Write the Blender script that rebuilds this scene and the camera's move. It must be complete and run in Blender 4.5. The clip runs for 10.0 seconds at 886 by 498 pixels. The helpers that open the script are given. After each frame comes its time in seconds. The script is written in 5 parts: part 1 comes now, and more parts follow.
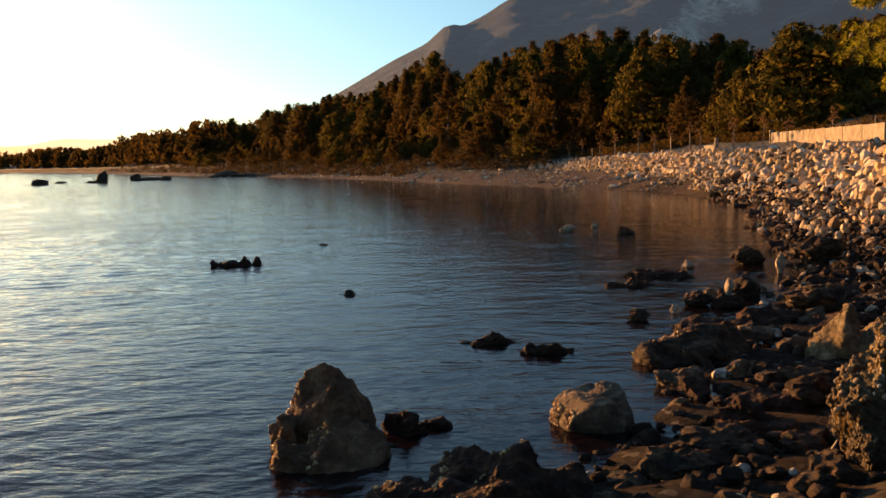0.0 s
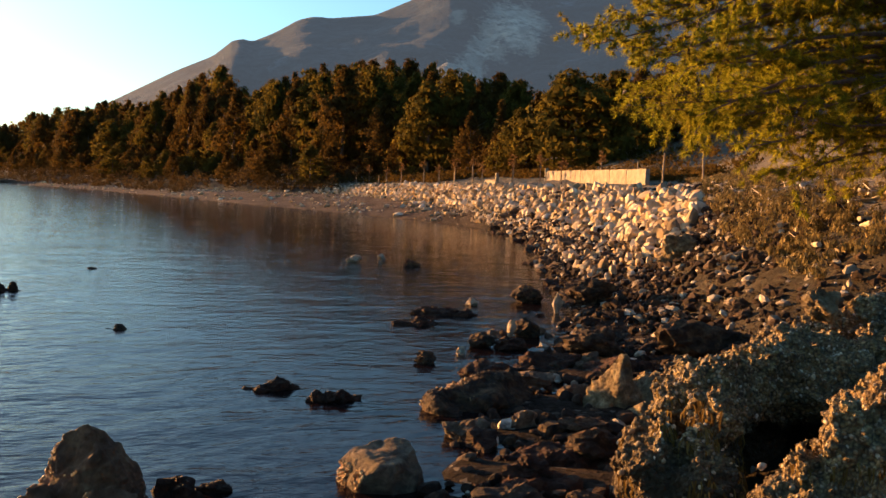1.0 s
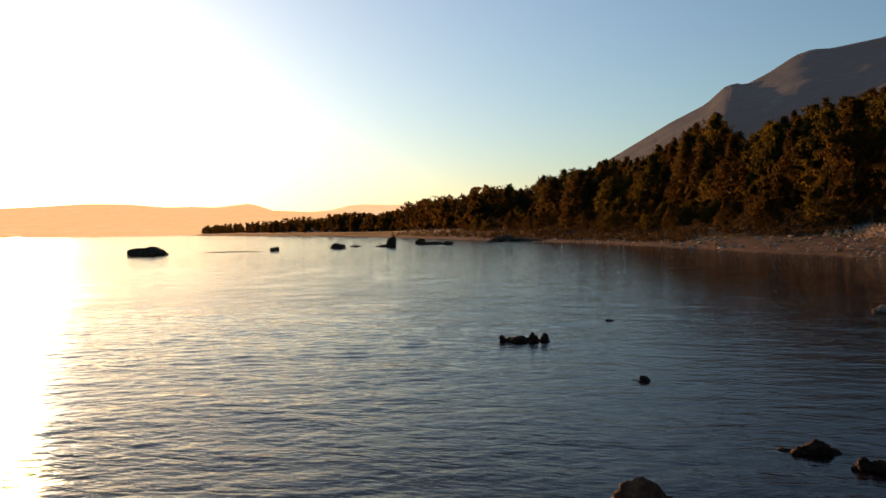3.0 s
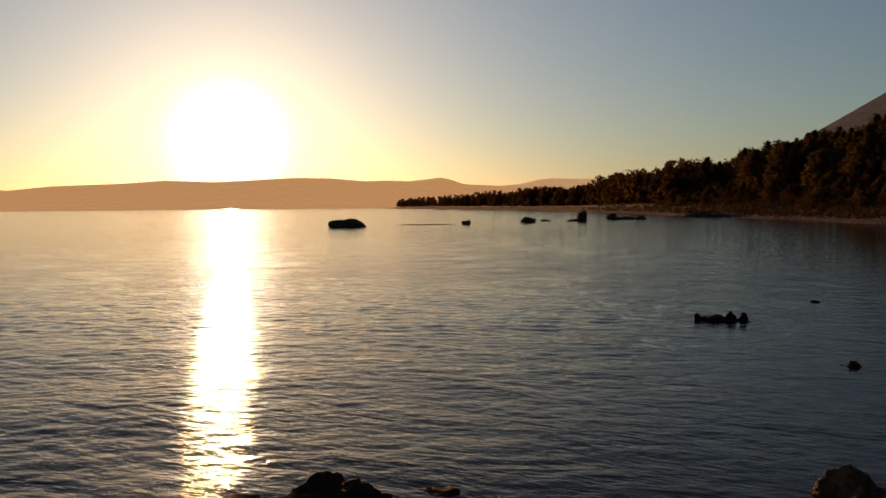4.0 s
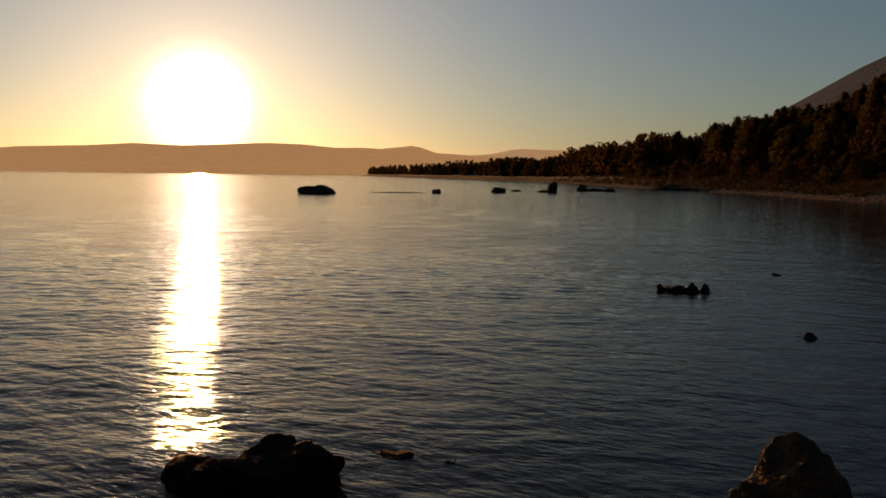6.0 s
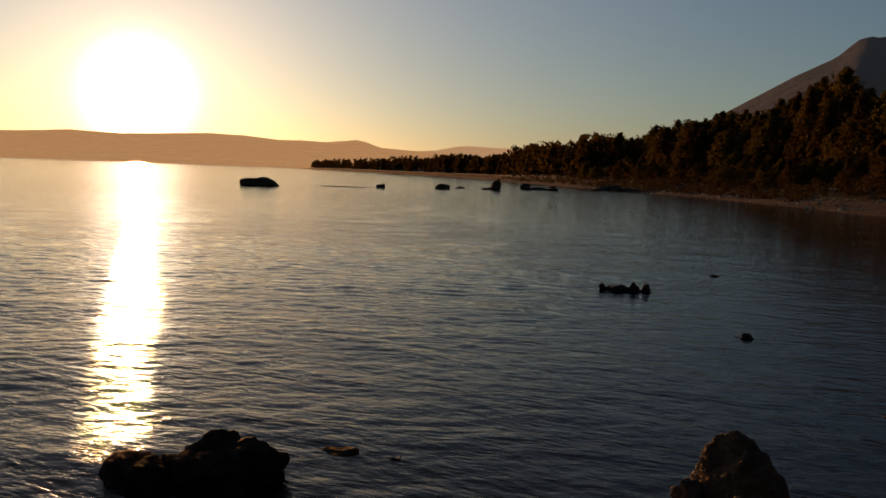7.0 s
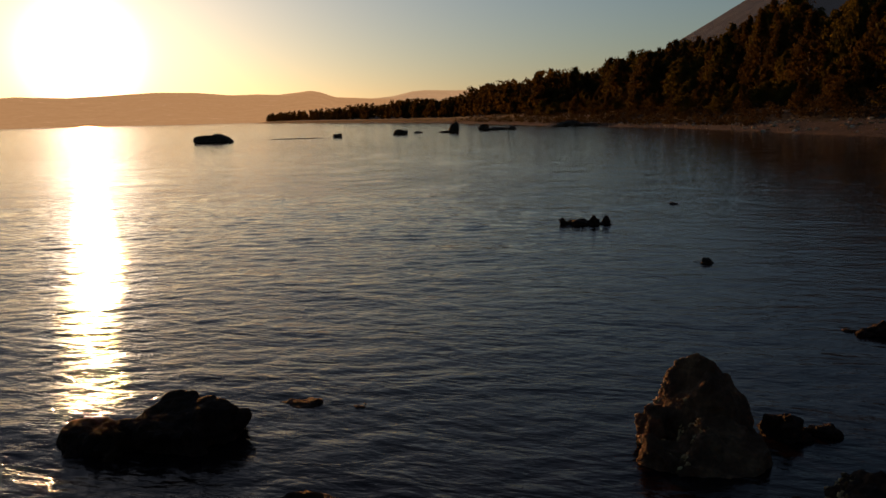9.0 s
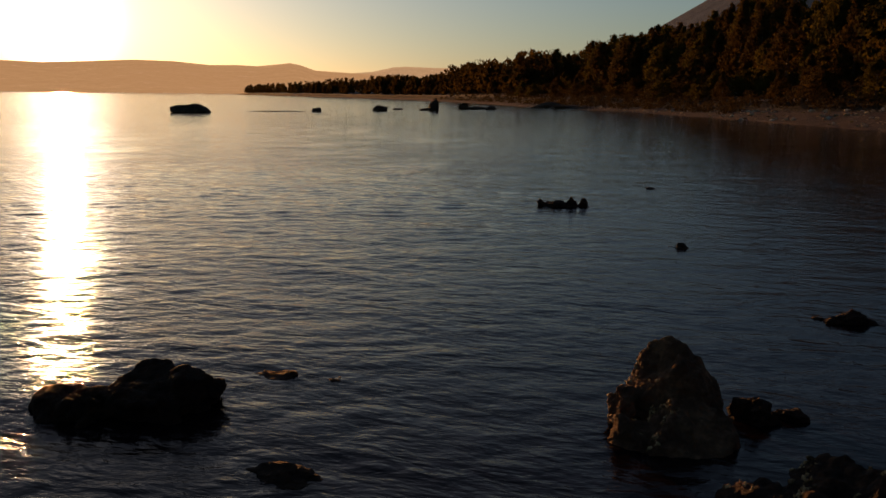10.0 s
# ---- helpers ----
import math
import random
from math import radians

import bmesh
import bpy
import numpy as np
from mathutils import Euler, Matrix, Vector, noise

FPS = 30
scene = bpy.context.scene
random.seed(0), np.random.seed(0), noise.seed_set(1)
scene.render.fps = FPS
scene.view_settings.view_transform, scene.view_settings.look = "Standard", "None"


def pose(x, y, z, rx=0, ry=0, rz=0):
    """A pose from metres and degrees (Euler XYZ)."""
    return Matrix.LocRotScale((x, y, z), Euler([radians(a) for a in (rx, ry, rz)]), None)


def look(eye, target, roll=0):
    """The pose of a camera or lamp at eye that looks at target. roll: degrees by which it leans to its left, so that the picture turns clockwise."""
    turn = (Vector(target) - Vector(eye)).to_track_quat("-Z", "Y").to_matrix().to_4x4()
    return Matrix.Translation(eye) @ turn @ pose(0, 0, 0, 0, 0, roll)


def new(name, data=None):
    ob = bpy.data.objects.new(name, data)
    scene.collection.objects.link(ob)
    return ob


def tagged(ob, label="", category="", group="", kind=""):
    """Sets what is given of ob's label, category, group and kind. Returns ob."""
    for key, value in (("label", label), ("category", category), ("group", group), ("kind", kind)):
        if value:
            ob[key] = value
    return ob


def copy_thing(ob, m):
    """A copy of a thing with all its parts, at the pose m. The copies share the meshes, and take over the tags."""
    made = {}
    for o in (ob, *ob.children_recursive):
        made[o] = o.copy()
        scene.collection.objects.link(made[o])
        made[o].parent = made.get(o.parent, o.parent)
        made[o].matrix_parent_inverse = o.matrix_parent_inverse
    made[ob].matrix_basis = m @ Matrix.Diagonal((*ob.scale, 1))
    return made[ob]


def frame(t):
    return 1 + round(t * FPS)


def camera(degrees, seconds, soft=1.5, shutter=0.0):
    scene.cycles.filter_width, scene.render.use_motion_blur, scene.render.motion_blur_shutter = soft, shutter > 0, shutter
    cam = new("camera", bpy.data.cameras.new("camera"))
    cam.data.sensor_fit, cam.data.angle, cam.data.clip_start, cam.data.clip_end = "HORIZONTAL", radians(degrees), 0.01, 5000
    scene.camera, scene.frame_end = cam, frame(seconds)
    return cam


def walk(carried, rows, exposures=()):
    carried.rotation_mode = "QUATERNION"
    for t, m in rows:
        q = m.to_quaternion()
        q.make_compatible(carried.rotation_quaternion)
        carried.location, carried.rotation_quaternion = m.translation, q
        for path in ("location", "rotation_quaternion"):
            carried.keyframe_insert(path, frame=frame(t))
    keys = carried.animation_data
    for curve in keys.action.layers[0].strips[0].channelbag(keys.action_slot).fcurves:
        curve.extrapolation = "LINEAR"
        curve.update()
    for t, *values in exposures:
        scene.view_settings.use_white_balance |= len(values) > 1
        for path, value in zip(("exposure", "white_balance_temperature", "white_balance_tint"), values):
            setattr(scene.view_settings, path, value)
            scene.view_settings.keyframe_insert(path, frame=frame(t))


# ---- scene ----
cam = camera(53.5, 10.0, soft=1.5)
PATH = [
    (0, (0.001, -0.001, 1.884), (0.001, 1.989, 1.688), -0.9),
    (0.5, (0.052, 0.115, 1.994), (0.165, 2.097, 1.758), 3.0),
    (0.6, (0.033, 0.147, 2.008), (0.392, 2.104, 1.800), 2.6),
    (0.9, (-0.024, 0.244, 2.050), (0.452, 2.181, 1.906), 2.7),
    (1, (-0.043, 0.276, 2.064), (0.442, 2.211, 1.924), 2.3),
    (1.2, (-0.073, 0.304, 2.093), (0.376, 2.250, 1.990), -0.2),
    (1.3, (-0.088, 0.318, 2.107), (0.272, 2.284, 2.036), -0.9),
    (1.5, (-0.118, 0.346, 2.136), (0.126, 2.331, 2.099), -1.9),
    (2, (-0.191, 0.328, 2.128), (-0.198, 2.328, 2.094), -0.5),
    (2.5, (-0.269, 0.241, 2.13), (-0.569, 2.218, 2.111), 0.9),
    (3, (-0.322, 0.162, 2.14), (-0.926, 2.068, 2.097), -0.9),
    (3.2, (-0.322, 0.143, 2.139), (-1.042, 2.008, 2.070), -1.8),
    (4.3, (-0.325, 0.038, 2.130), (-1.381, 1.733, 2.030), -0.1),
    (4.5, (-0.325, 0.019, 2.129), (-1.421, 1.689, 2.025), -0.3),
    (5, (-0.293, 0.041, 2.123), (-1.474, 1.651, 2.005), 0.8),
    (5.5, (-0.274, 0.123, 2.099), (-1.415, 1.758, 1.95), -0.1),
    (6, (-0.27, 0.173, 2.087), (-1.205, 1.933, 1.92), 0.7),
    (6.2, (-0.281, 0.172, 2.088), (-1.190, 1.945, 1.919), 1.4),
    (7.3, (-0.341, 0.163, 2.090), (-1.145, 1.986, 1.916), 2.1),
    (7.5, (-0.352, 0.162, 2.091), (-1.177, 1.976, 1.918), 2.2),
    (8, (-0.333, 0.214, 2.078), (-1.17, 2.019, 1.874), 0.4),
    (8.5, (-0.295, 0.222, 2.085), (-1.052, 2.058, 1.85), -1.3),
    (9, (-0.291, 0.305, 2.049), (-1.028, 2.14, 1.753), -1.4),
    (9.5, (-0.316, 0.316, 2.047), (-1.012, 2.171, 1.773), 0.9),
    (10, (-0.307, 0.281, 2.039), (-0.99, 2.129, 1.694), 0.6),
]
EXPOSURES = [(0.0, 1.7, 6450, 15), (0.5, 1.6, 6500, 15), (1.0, 2.15, 6200, 12), (1.5, 2.8, 6500, 15), (2.0, 2.0, 6550, 15), (2.5, 1.2, 6550, 18), (3.0, 0.95, 6800, 22), (4.5, -0.6, 7550, 25), (5.2, -0.65, 7550, 25), (6.0, -0.6, 7400, 26), (7.5, -0.35, 7150, 26), (8.5, -0.38, 7050, 26), (9.5, -0.25, 7000, 26), (10.0, -0.25, 7000, 26)]
walk(cam, [(t, look(eye, target, roll)) for t, eye, target, roll in PATH], EXPOSURES)

# ---- world and sun: a low evening sun over the bay ----
SUN_AZ, SUN_EL = radians(43.5), radians(4.2)
SUN_DIR = Vector((-math.sin(SUN_AZ) * math.cos(SUN_EL), math.cos(SUN_AZ) * math.cos(SUN_EL), math.sin(SUN_EL)))


def make_world():
    w = bpy.data.worlds.new("evening_sky")
    scene.world = w
    w.use_nodes = True
    nt = w.node_tree
    nt.nodes.clear()
    out = nt.nodes.new("ShaderNodeOutputWorld")
    add = nt.nodes.new("ShaderNodeAddShader")
    bg = nt.nodes.new("ShaderNodeBackground")
    sky = nt.nodes.new("ShaderNodeTexSky")
    sky.sky_type = "NISHITA"
    sky.sun_disc = False
    sky.sun_elevation = SUN_EL
    sky.sun_rotation = -SUN_AZ
    sky.air_density, sky.dust_density, sky.ozone_density = 1.0, 0.5, 3.2
    bg.inputs["Strength"].default_value = 0.092
    clear = nt.nodes.new("ShaderNodeMix")
    clear.data_type, clear.blend_type = "RGBA", "MULTIPLY"
    clear.inputs[0].default_value = 1.0
    clear.inputs[7].default_value = (0.94, 1.06, 1.0, 1)
    nt.links.new(sky.outputs["Color"], clear.inputs[6])
    nt.links.new(clear.outputs[2], bg.inputs["Color"])
    # bright air round the sun
    tc = nt.nodes.new("ShaderNodeTexCoord")
    dot = nt.nodes.new("ShaderNodeVectorMath")
    dot.operation = "DOT_PRODUCT"
    dot.inputs[1].default_value = SUN_DIR
    nt.links.new(tc.outputs["Generated"], dot.inputs[0])

    def m(op, a, b=None):
        n = nt.nodes.new("ShaderNodeMath")
        n.operation = op
        for i, v in enumerate((a, b)):
            if v is None:
                continue
            if isinstance(v, (int, float)):
                n.inputs[i].default_value = v
            else:
                nt.links.new(v, n.inputs[i])
        return n.outputs[0]

    ang = m("ARCCOSINE", m("MINIMUM", dot.outputs["Value"], 0.999999))
    core = m("MULTIPLY", m("EXPONENT", m("MULTIPLY", m("POWER", m("DIVIDE", ang, radians(2.25)), 2.2), -1.0)), 6.5)
    halo = m("MULTIPLY", m("EXPONENT", m("DIVIDE", ang, -radians(5.0))), 0.95)
    wide = m("MULTIPLY", m("EXPONENT", m("DIVIDE", ang, -radians(22.0))), 0.38)
    glow = nt.nodes.new("ShaderNodeBackground")
    glow.inputs["Color"].default_value = (1.0, 0.68, 0.32, 1)
    nt.links.new(halo, glow.inputs["Strength"])
    disc = nt.nodes.new("ShaderNodeBackground")
    disc.inputs["Color"].default_value = (1.0, 0.9, 0.72, 1)
    nt.links.new(core, disc.inputs["Strength"])
    blaze = nt.nodes.new("ShaderNodeAddShader")
    nt.links.new(glow.outputs[0], blaze.inputs[0])
    nt.links.new(disc.outputs[0], blaze.inputs[1])
    veil = nt.nodes.new("ShaderNodeBackground")
    veil.inputs["Color"].default_value = (0.88, 0.95, 1.0, 1)
    nt.links.new(wide, veil.inputs["Strength"])
    first = nt.nodes.new("ShaderNodeAddShader")
    nt.links.new(bg.outputs[0], first.inputs[0])
    nt.links.new(veil.outputs[0], first.inputs[1])
    nt.links.new(first.outputs[0], add.inputs[0])
    nt.links.new(blaze.outputs[0], add.inputs[1])
    nt.links.new(add.outputs[0], out.inputs["Surface"])


make_world()
sun_data = bpy.data.lights.new("sun", "SUN")
sun_data.energy, sun_data.angle, sun_data.color = 5.0, radians(0.6), (1.0, 0.47, 0.13)
sun = new("sun", sun_data)
sun.matrix_world = look((0, 0, 50), Vector((0, 0, 50)) - SUN_DIR)


# ---- materials ----
class Mat:
    """A small node builder for one principled material."""

    def __init__(self, name, rough=0.85, spec=0.3):
        self.m = bpy.data.materials.new(name)
        self.m.use_nodes = True
        self.nt = self.m.node_tree
        self.b = self.nt.nodes["Principled BSDF"]
        self.b.inputs["Roughness"].default_value = rough
        self.b.inputs["Specular IOR Level"].default_value = spec
        geo = self.nt.nodes.new("ShaderNodeNewGeometry")
        self.pos = geo.outputs["Position"]
        self.island = geo.outputs["Random Per Island"]
        self.rand = self.nt.nodes.new("ShaderNodeObjectInfo").outputs["Random"]

    def link(self, a, b):
        self.nt.links.new(a, b)

    def scaled(self, xyz):
        n = self.nt.nodes.new("ShaderNodeMapping")
        n.inputs["Scale"].default_value = xyz
        self.link(self.pos, n.inputs["Vector"])
        return n.outputs[0]

    def noise(self, scale, detail=6, rough=0.6, vec=None, distortion=0.0):
        n = self.nt.nodes.new("ShaderNodeTexNoise")
        n.inputs["Scale"].default_value, n.inputs["Detail"].default_value = scale, detail
        n.inputs["Roughness"].default_value, n.inputs["Distortion"].default_value = rough, distortion
        self.link(vec or self.pos, n.inputs["Vector"])
        return n.outputs["Fac"]

    def voronoi(self, scale, feature="F1", out="Distance"):
        n = self.nt.nodes.new("ShaderNodeTexVoronoi")
        n.feature = feature
        n.inputs["Scale"].default_value = scale
        self.link(self.pos, n.inputs["Vector"])
        return n.outputs[out]

    def ramp(self, fac, stops):
        n = self.nt.nodes.new("ShaderNodeValToRGB")
        e = n.color_ramp.elements
        while len(e) < len(stops):
            e.new(0.5)
        for el, (p, c) in zip(e, stops):
            el.position, el.color = p, ((*c, 1) if not isinstance(c, (int, float)) else (c, c, c, 1))
        self.link(fac, n.inputs[0])
        return n.outputs[0]

    def mix(self, fac, a, b, blend="MIX"):
        n = self.nt.nodes.new("ShaderNodeMix")
        n.data_type, n.blend_type = "RGBA", blend
        for sock, v in ((n.inputs[0], fac), (n.inputs[6], a), (n.inputs[7], b)):
            if isinstance(v, (int, float)):
                sock.default_value = v
            elif isinstance(v, tuple):
                sock.default_value = (*v, 1)
            else:
                self.link(v, sock)
        return n.outputs[2]

    def math(self, op, a, b=0.0):
        n = self.nt.nodes.new("ShaderNodeMath")
        n.operation = op
        for i, v in enumerate((a, b)):
            if isinstance(v, (int, float)):
                n.inputs[i].default_value = v
            else:
                self.link(v, n.inputs[i])
        return n.outputs[0]

    def height(self):
        n = self.nt.nodes.new("ShaderNodeSeparateXYZ")
        self.link(self.pos, n.inputs[0])
        return n.outputs["Z"]

    def bump(self, fac, strength=0.5, dist=0.05, under=None):
        n = self.nt.nodes.new("ShaderNodeBump")
        n.inputs["Strength"].default_value, n.inputs["Distance"].default_value = strength, dist
        self.link(fac, n.inputs["Height"])
        if under:
            self.link(under, n.inputs["Normal"])
        self.link(n.outputs[0], self.b.inputs["Normal"])
        return n.outputs[0]

    def colour(self, c):
        self.link(c, self.b.inputs["Base Color"])
        return self


def tide_band(k, c, dark=(0.030, 0.016, 0.008), top=0.16, gloss=0.42):
    """Wet weed and slime on what the water reaches, with a ragged upper edge."""
    z = k.math("ADD", k.height(), k.math("MULTIPLY", k.noise(5.0, 5), -0.22))
    f = k.ramp(k.math("MULTIPLY_ADD", z, 1.0), [(0.0, 1.0), (max(top - 0.08, 0.01), 0.95), (top + 0.06, 0.0)])
    k.link(k.math("SUBTRACT", 0.85, k.math("MULTIPLY", f, gloss)), k.b.inputs["Roughness"])
    return k.mix(f, c, dark)


def limestone(name, pale, mid, dark, scale=6.0, tide=True, bump=0.7):
    k = Mat(name, 0.85, 0.25)
    c = k.ramp(k.noise(scale, 8, 0.65), [(0.3, dark), (0.48, mid), (0.68, pale)])
    c = k.mix(k.ramp(k.noise(scale * 5, 4), [(0.45, 0.0), (0.7, 0.6)]), c, dark)
    c = k.mix(k.math("MULTIPLY", k.rand, 0.35), c, mid)
    if tide:
        c = tide_band(k, c)
    k.colour(c)
    n1 = k.bump(k.noise(scale * 2.5, 10, 0.75), bump, 0.08)
    k.bump(k.noise(scale * 22, 4, 0.7), bump * 0.6, 0.01, n1)
    return k.m


M_LIME = limestone("pale_limestone", (0.36, 0.26, 0.155), (0.11, 0.07, 0.041), (0.036, 0.021, 0.012), bump=0.9)
M_OCHRE = limestone("ochre_limestone", (0.48, 0.38, 0.21), (0.21, 0.145, 0.072), (0.06, 0.037, 0.018), 8.0, bump=1.0)
M_PALE = limestone("white_limestone", (0.54, 0.44, 0.31), (0.38, 0.29, 0.19), (0.18, 0.13, 0.08), 9.0, bump=0.6)
M_GREY = limestone("grey_brown_limestone", (0.33, 0.175, 0.085), (0.150, 0.066, 0.030), (0.052, 0.022, 0.010), 5.0, bump=0.8)
M_BROWN = limestone("brown_pitted_limestone", (0.22, 0.125, 0.058), (0.055, 0.029, 0.014), (0.015, 0.008, 0.0045), 9.0, bump=1.0)
M_WEED = limestone("weed_covered_rock", (0.135, 0.052, 0.020), (0.052, 0.019, 0.008), (0.014, 0.005, 0.0025), 12.0, bump=1.0)


def riprap_material():
    k = Mat("quarried_limestone_blocks")
    c = k.ramp(k.rand, [(0.0, (0.13, 0.085, 0.045)), (0.25, (0.40, 0.27, 0.13)), (0.5, (0.64, 0.53, 0.37)), (0.8, (0.46, 0.27, 0.085)), (1.0, (0.74, 0.66, 0.52))])
    c = k.mix(k.ramp(k.noise(3.0, 6), [(0.42, 0.0), (0.7, 0.75)]), c, (0.22, 0.17, 0.12))
    c = tide_band(k, c)
    k.colour(c)
    k.bump(k.noise(9.0, 6, 0.7), 0.8, 0.06)
    return k.m


def riprap_joined_material():
    k = Mat("quarried_limestone_rubble")
    c = k.ramp(k.island, [(0.0, (0.11, 0.07, 0.036)), (0.25, (0.36, 0.25, 0.12)), (0.5, (0.60, 0.50, 0.35)), (0.8, (0.42, 0.25, 0.08)), (1.0, (0.70, 0.62, 0.49))])
    c = k.mix(k.ramp(k.noise(3.0, 6), [(0.42, 0.0), (0.7, 0.75)]), c, (0.20, 0.15, 0.11))
    k.colour(c)
    k.bump(k.noise(9.0, 6, 0.7), 0.8, 0.05)
    return k.m


def cobble_material():
    k = Mat("shore_cobbles", 0.85, 0.12)
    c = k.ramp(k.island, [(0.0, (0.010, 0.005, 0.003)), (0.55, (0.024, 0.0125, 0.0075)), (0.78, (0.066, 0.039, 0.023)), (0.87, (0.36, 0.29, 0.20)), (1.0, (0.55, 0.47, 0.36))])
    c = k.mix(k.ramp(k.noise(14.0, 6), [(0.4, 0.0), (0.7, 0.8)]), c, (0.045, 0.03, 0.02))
    c = tide_band(k, c, (0.016, 0.008, 0.004), top=0.3, gloss=0.25)
    k.colour(c)
    k.bump(k.noise(30.0, 6, 0.7), 0.7, 0.02)
    return k.m


def conglomerate_material():
    k = Mat("pebbly_conglomerate")
    peb = k.voronoi(46.0, out="Color")
    edge = k.voronoi(46.0)
    c = k.ramp(k.noise(4.0, 8, 0.65), [(0.3, (0.058, 0.034, 0.014)), (0.5, (0.215, 0.145, 0.056)), (0.7, (0.46, 0.35, 0.16))])
    sep = k.nt.nodes.new("ShaderNodeSeparateColor")
    k.link(peb, sep.inputs[0])
    pc = k.ramp(sep.outputs[0], [(0.0, (0.13, 0.085, 0.042)), (0.6, (0.37, 0.28, 0.145)), (0.85, (0.60, 0.50, 0.34)), (1.0, (0.70, 0.62, 0.46))])
    c = k.mix(k.ramp(sep.outputs[1], [(0.62, 0.0), (0.72, 0.7)]), c, pc)
    c = k.mix(k.ramp(edge, [(0.35, 0.0), (0.75, 0.8)]), c, (0.025, 0.016, 0.010))
    c = k.mix(k.ramp(k.noise(2.2, 6, 0.7), [(0.45, 0.0), (0.65, 0.5)]), c, (0.05, 0.030, 0.016))
    c = k.mix(k.ramp(k.noise(7.0, 5, 0.6, vec=k.scaled((2.5, 2.5, 0.35))), [(0.5, 0.0), (0.7, 0.5)]), c, (0.24, 0.14, 0.05))
    # brown weed hangs on its foot; the shade low down is put into this colour too
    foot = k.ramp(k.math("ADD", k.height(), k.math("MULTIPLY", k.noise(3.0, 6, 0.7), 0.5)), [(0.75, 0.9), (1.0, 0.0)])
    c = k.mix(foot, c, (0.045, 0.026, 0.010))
    k.colour(c)
    n1 = k.bump(k.math("MULTIPLY", edge, -1.0), 0.9, 0.03)
    k.bump(k.noise(60.0, 6, 0.7), 0.7, 0.015, n1)
    return k.m


def sand_material():
    k = Mat("wet_sand_and_gravel", 0.9, 0.06)
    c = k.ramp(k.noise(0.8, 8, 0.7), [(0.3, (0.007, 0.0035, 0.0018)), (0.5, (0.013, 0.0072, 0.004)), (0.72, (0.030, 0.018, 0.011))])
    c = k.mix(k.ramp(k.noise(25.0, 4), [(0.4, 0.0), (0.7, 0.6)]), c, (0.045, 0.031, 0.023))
    stones = k.voronoi(17.0, out="Color")
    sep = k.nt.nodes.new("ShaderNodeSeparateColor")
    k.link(stones, sep.inputs[0])
    c = k.mix(k.ramp(sep.outputs[0], [(0.45, 0.0), (0.9, 0.5)]), c, (0.075, 0.055, 0.04))
    c = k.mix(k.ramp(sep.outputs[1], [(0.93, 0.0), (0.96, 0.7)]), c, (0.24, 0.20, 0.155))
    c = k.mix(k.ramp(k.noise(0.25, 6, 0.7), [(0.45, 0.0), (0.6, 0.8)]), c, (0.016, 0.010, 0.007))
    # the sand turns paler towards the far end of the bay
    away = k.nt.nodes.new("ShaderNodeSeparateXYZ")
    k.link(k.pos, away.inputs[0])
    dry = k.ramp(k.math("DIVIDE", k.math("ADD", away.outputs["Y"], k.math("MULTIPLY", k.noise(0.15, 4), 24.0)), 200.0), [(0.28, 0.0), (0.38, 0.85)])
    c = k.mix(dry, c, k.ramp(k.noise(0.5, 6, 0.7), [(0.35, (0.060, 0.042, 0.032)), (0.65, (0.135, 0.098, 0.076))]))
    c = tide_band(k, c, (0.014, 0.0065, 0.003), top=0.32, gloss=0.25)
    k.colour(c)
    k.bump(k.noise(12.0, 8, 0.7), 1.0, 0.12)
    return k.m


def bank_material():
    k = Mat("dry_stony_earth", 0.9, 0.08)
    c = k.ramp(k.noise(1.2, 8, 0.7), [(0.3, (0.022, 0.017, 0.010)), (0.5, (0.055, 0.043, 0.026)), (0.7, (0.12, 0.095, 0.06))])
    c = k.mix(k.ramp(k.noise(20.0, 5), [(0.4, 0.0), (0.7, 0.6)]), c, (0.03, 0.022, 0.013))
    k.colour(c)
    k.bump(k.noise(10.0, 8, 0.7), 1.0, 0.12)
    return k.m


def hillside_material():
    k = Mat("dry_grass_hillside")
    c = k.ramp(k.noise(0.6, 8, 0.7), [(0.3, (0.05, 0.042, 0.022)), (0.5, (0.13, 0.105, 0.065)), (0.7, (0.24, 0.185, 0.12))])
    c = k.mix(k.ramp(k.noise(9.0, 6), [(0.4, 0.0), (0.7, 0.6)]), c, (0.06, 0.045, 0.025))
    k.colour(c)
    k.bump(k.noise(6.0, 8, 0.7), 0.8, 0.2)
    return k.m


def leaf_material(name, a, b, c3, trans=0.25, withered=None):
    k = Mat(name, 0.9, 0.05)
    c = k.mix(k.math("MULTIPLY", k.rand, 0.5), k.ramp(k.island, [(0.0, a), (0.5, b), (1.0, c3)]), b)
    if withered:  # old needles brown off in patches
        c = k.mix(k.ramp(k.noise(1.6, 4, 0.6), [(0.50, 0.0), (0.64, 0.6)]), c, withered)
    k.colour(c)
    k.b.inputs["Subsurface Weight"].default_value = 0.0
    tr = k.nt.nodes.new("ShaderNodeBsdfTranslucent")
    mixs = k.nt.nodes.new("ShaderNodeMixShader")
    mixs.inputs[0].default_value = trans
    k.link(k.b.inputs["Base Color"].links[0].from_socket, tr.inputs["Color"])
    k.link(k.b.outputs[0], mixs.inputs[1])
    k.link(tr.outputs[0], mixs.inputs[2])
    k.link(mixs.outputs[0], k.nt.nodes["Material Output"].inputs["Surface"])
    return k.m


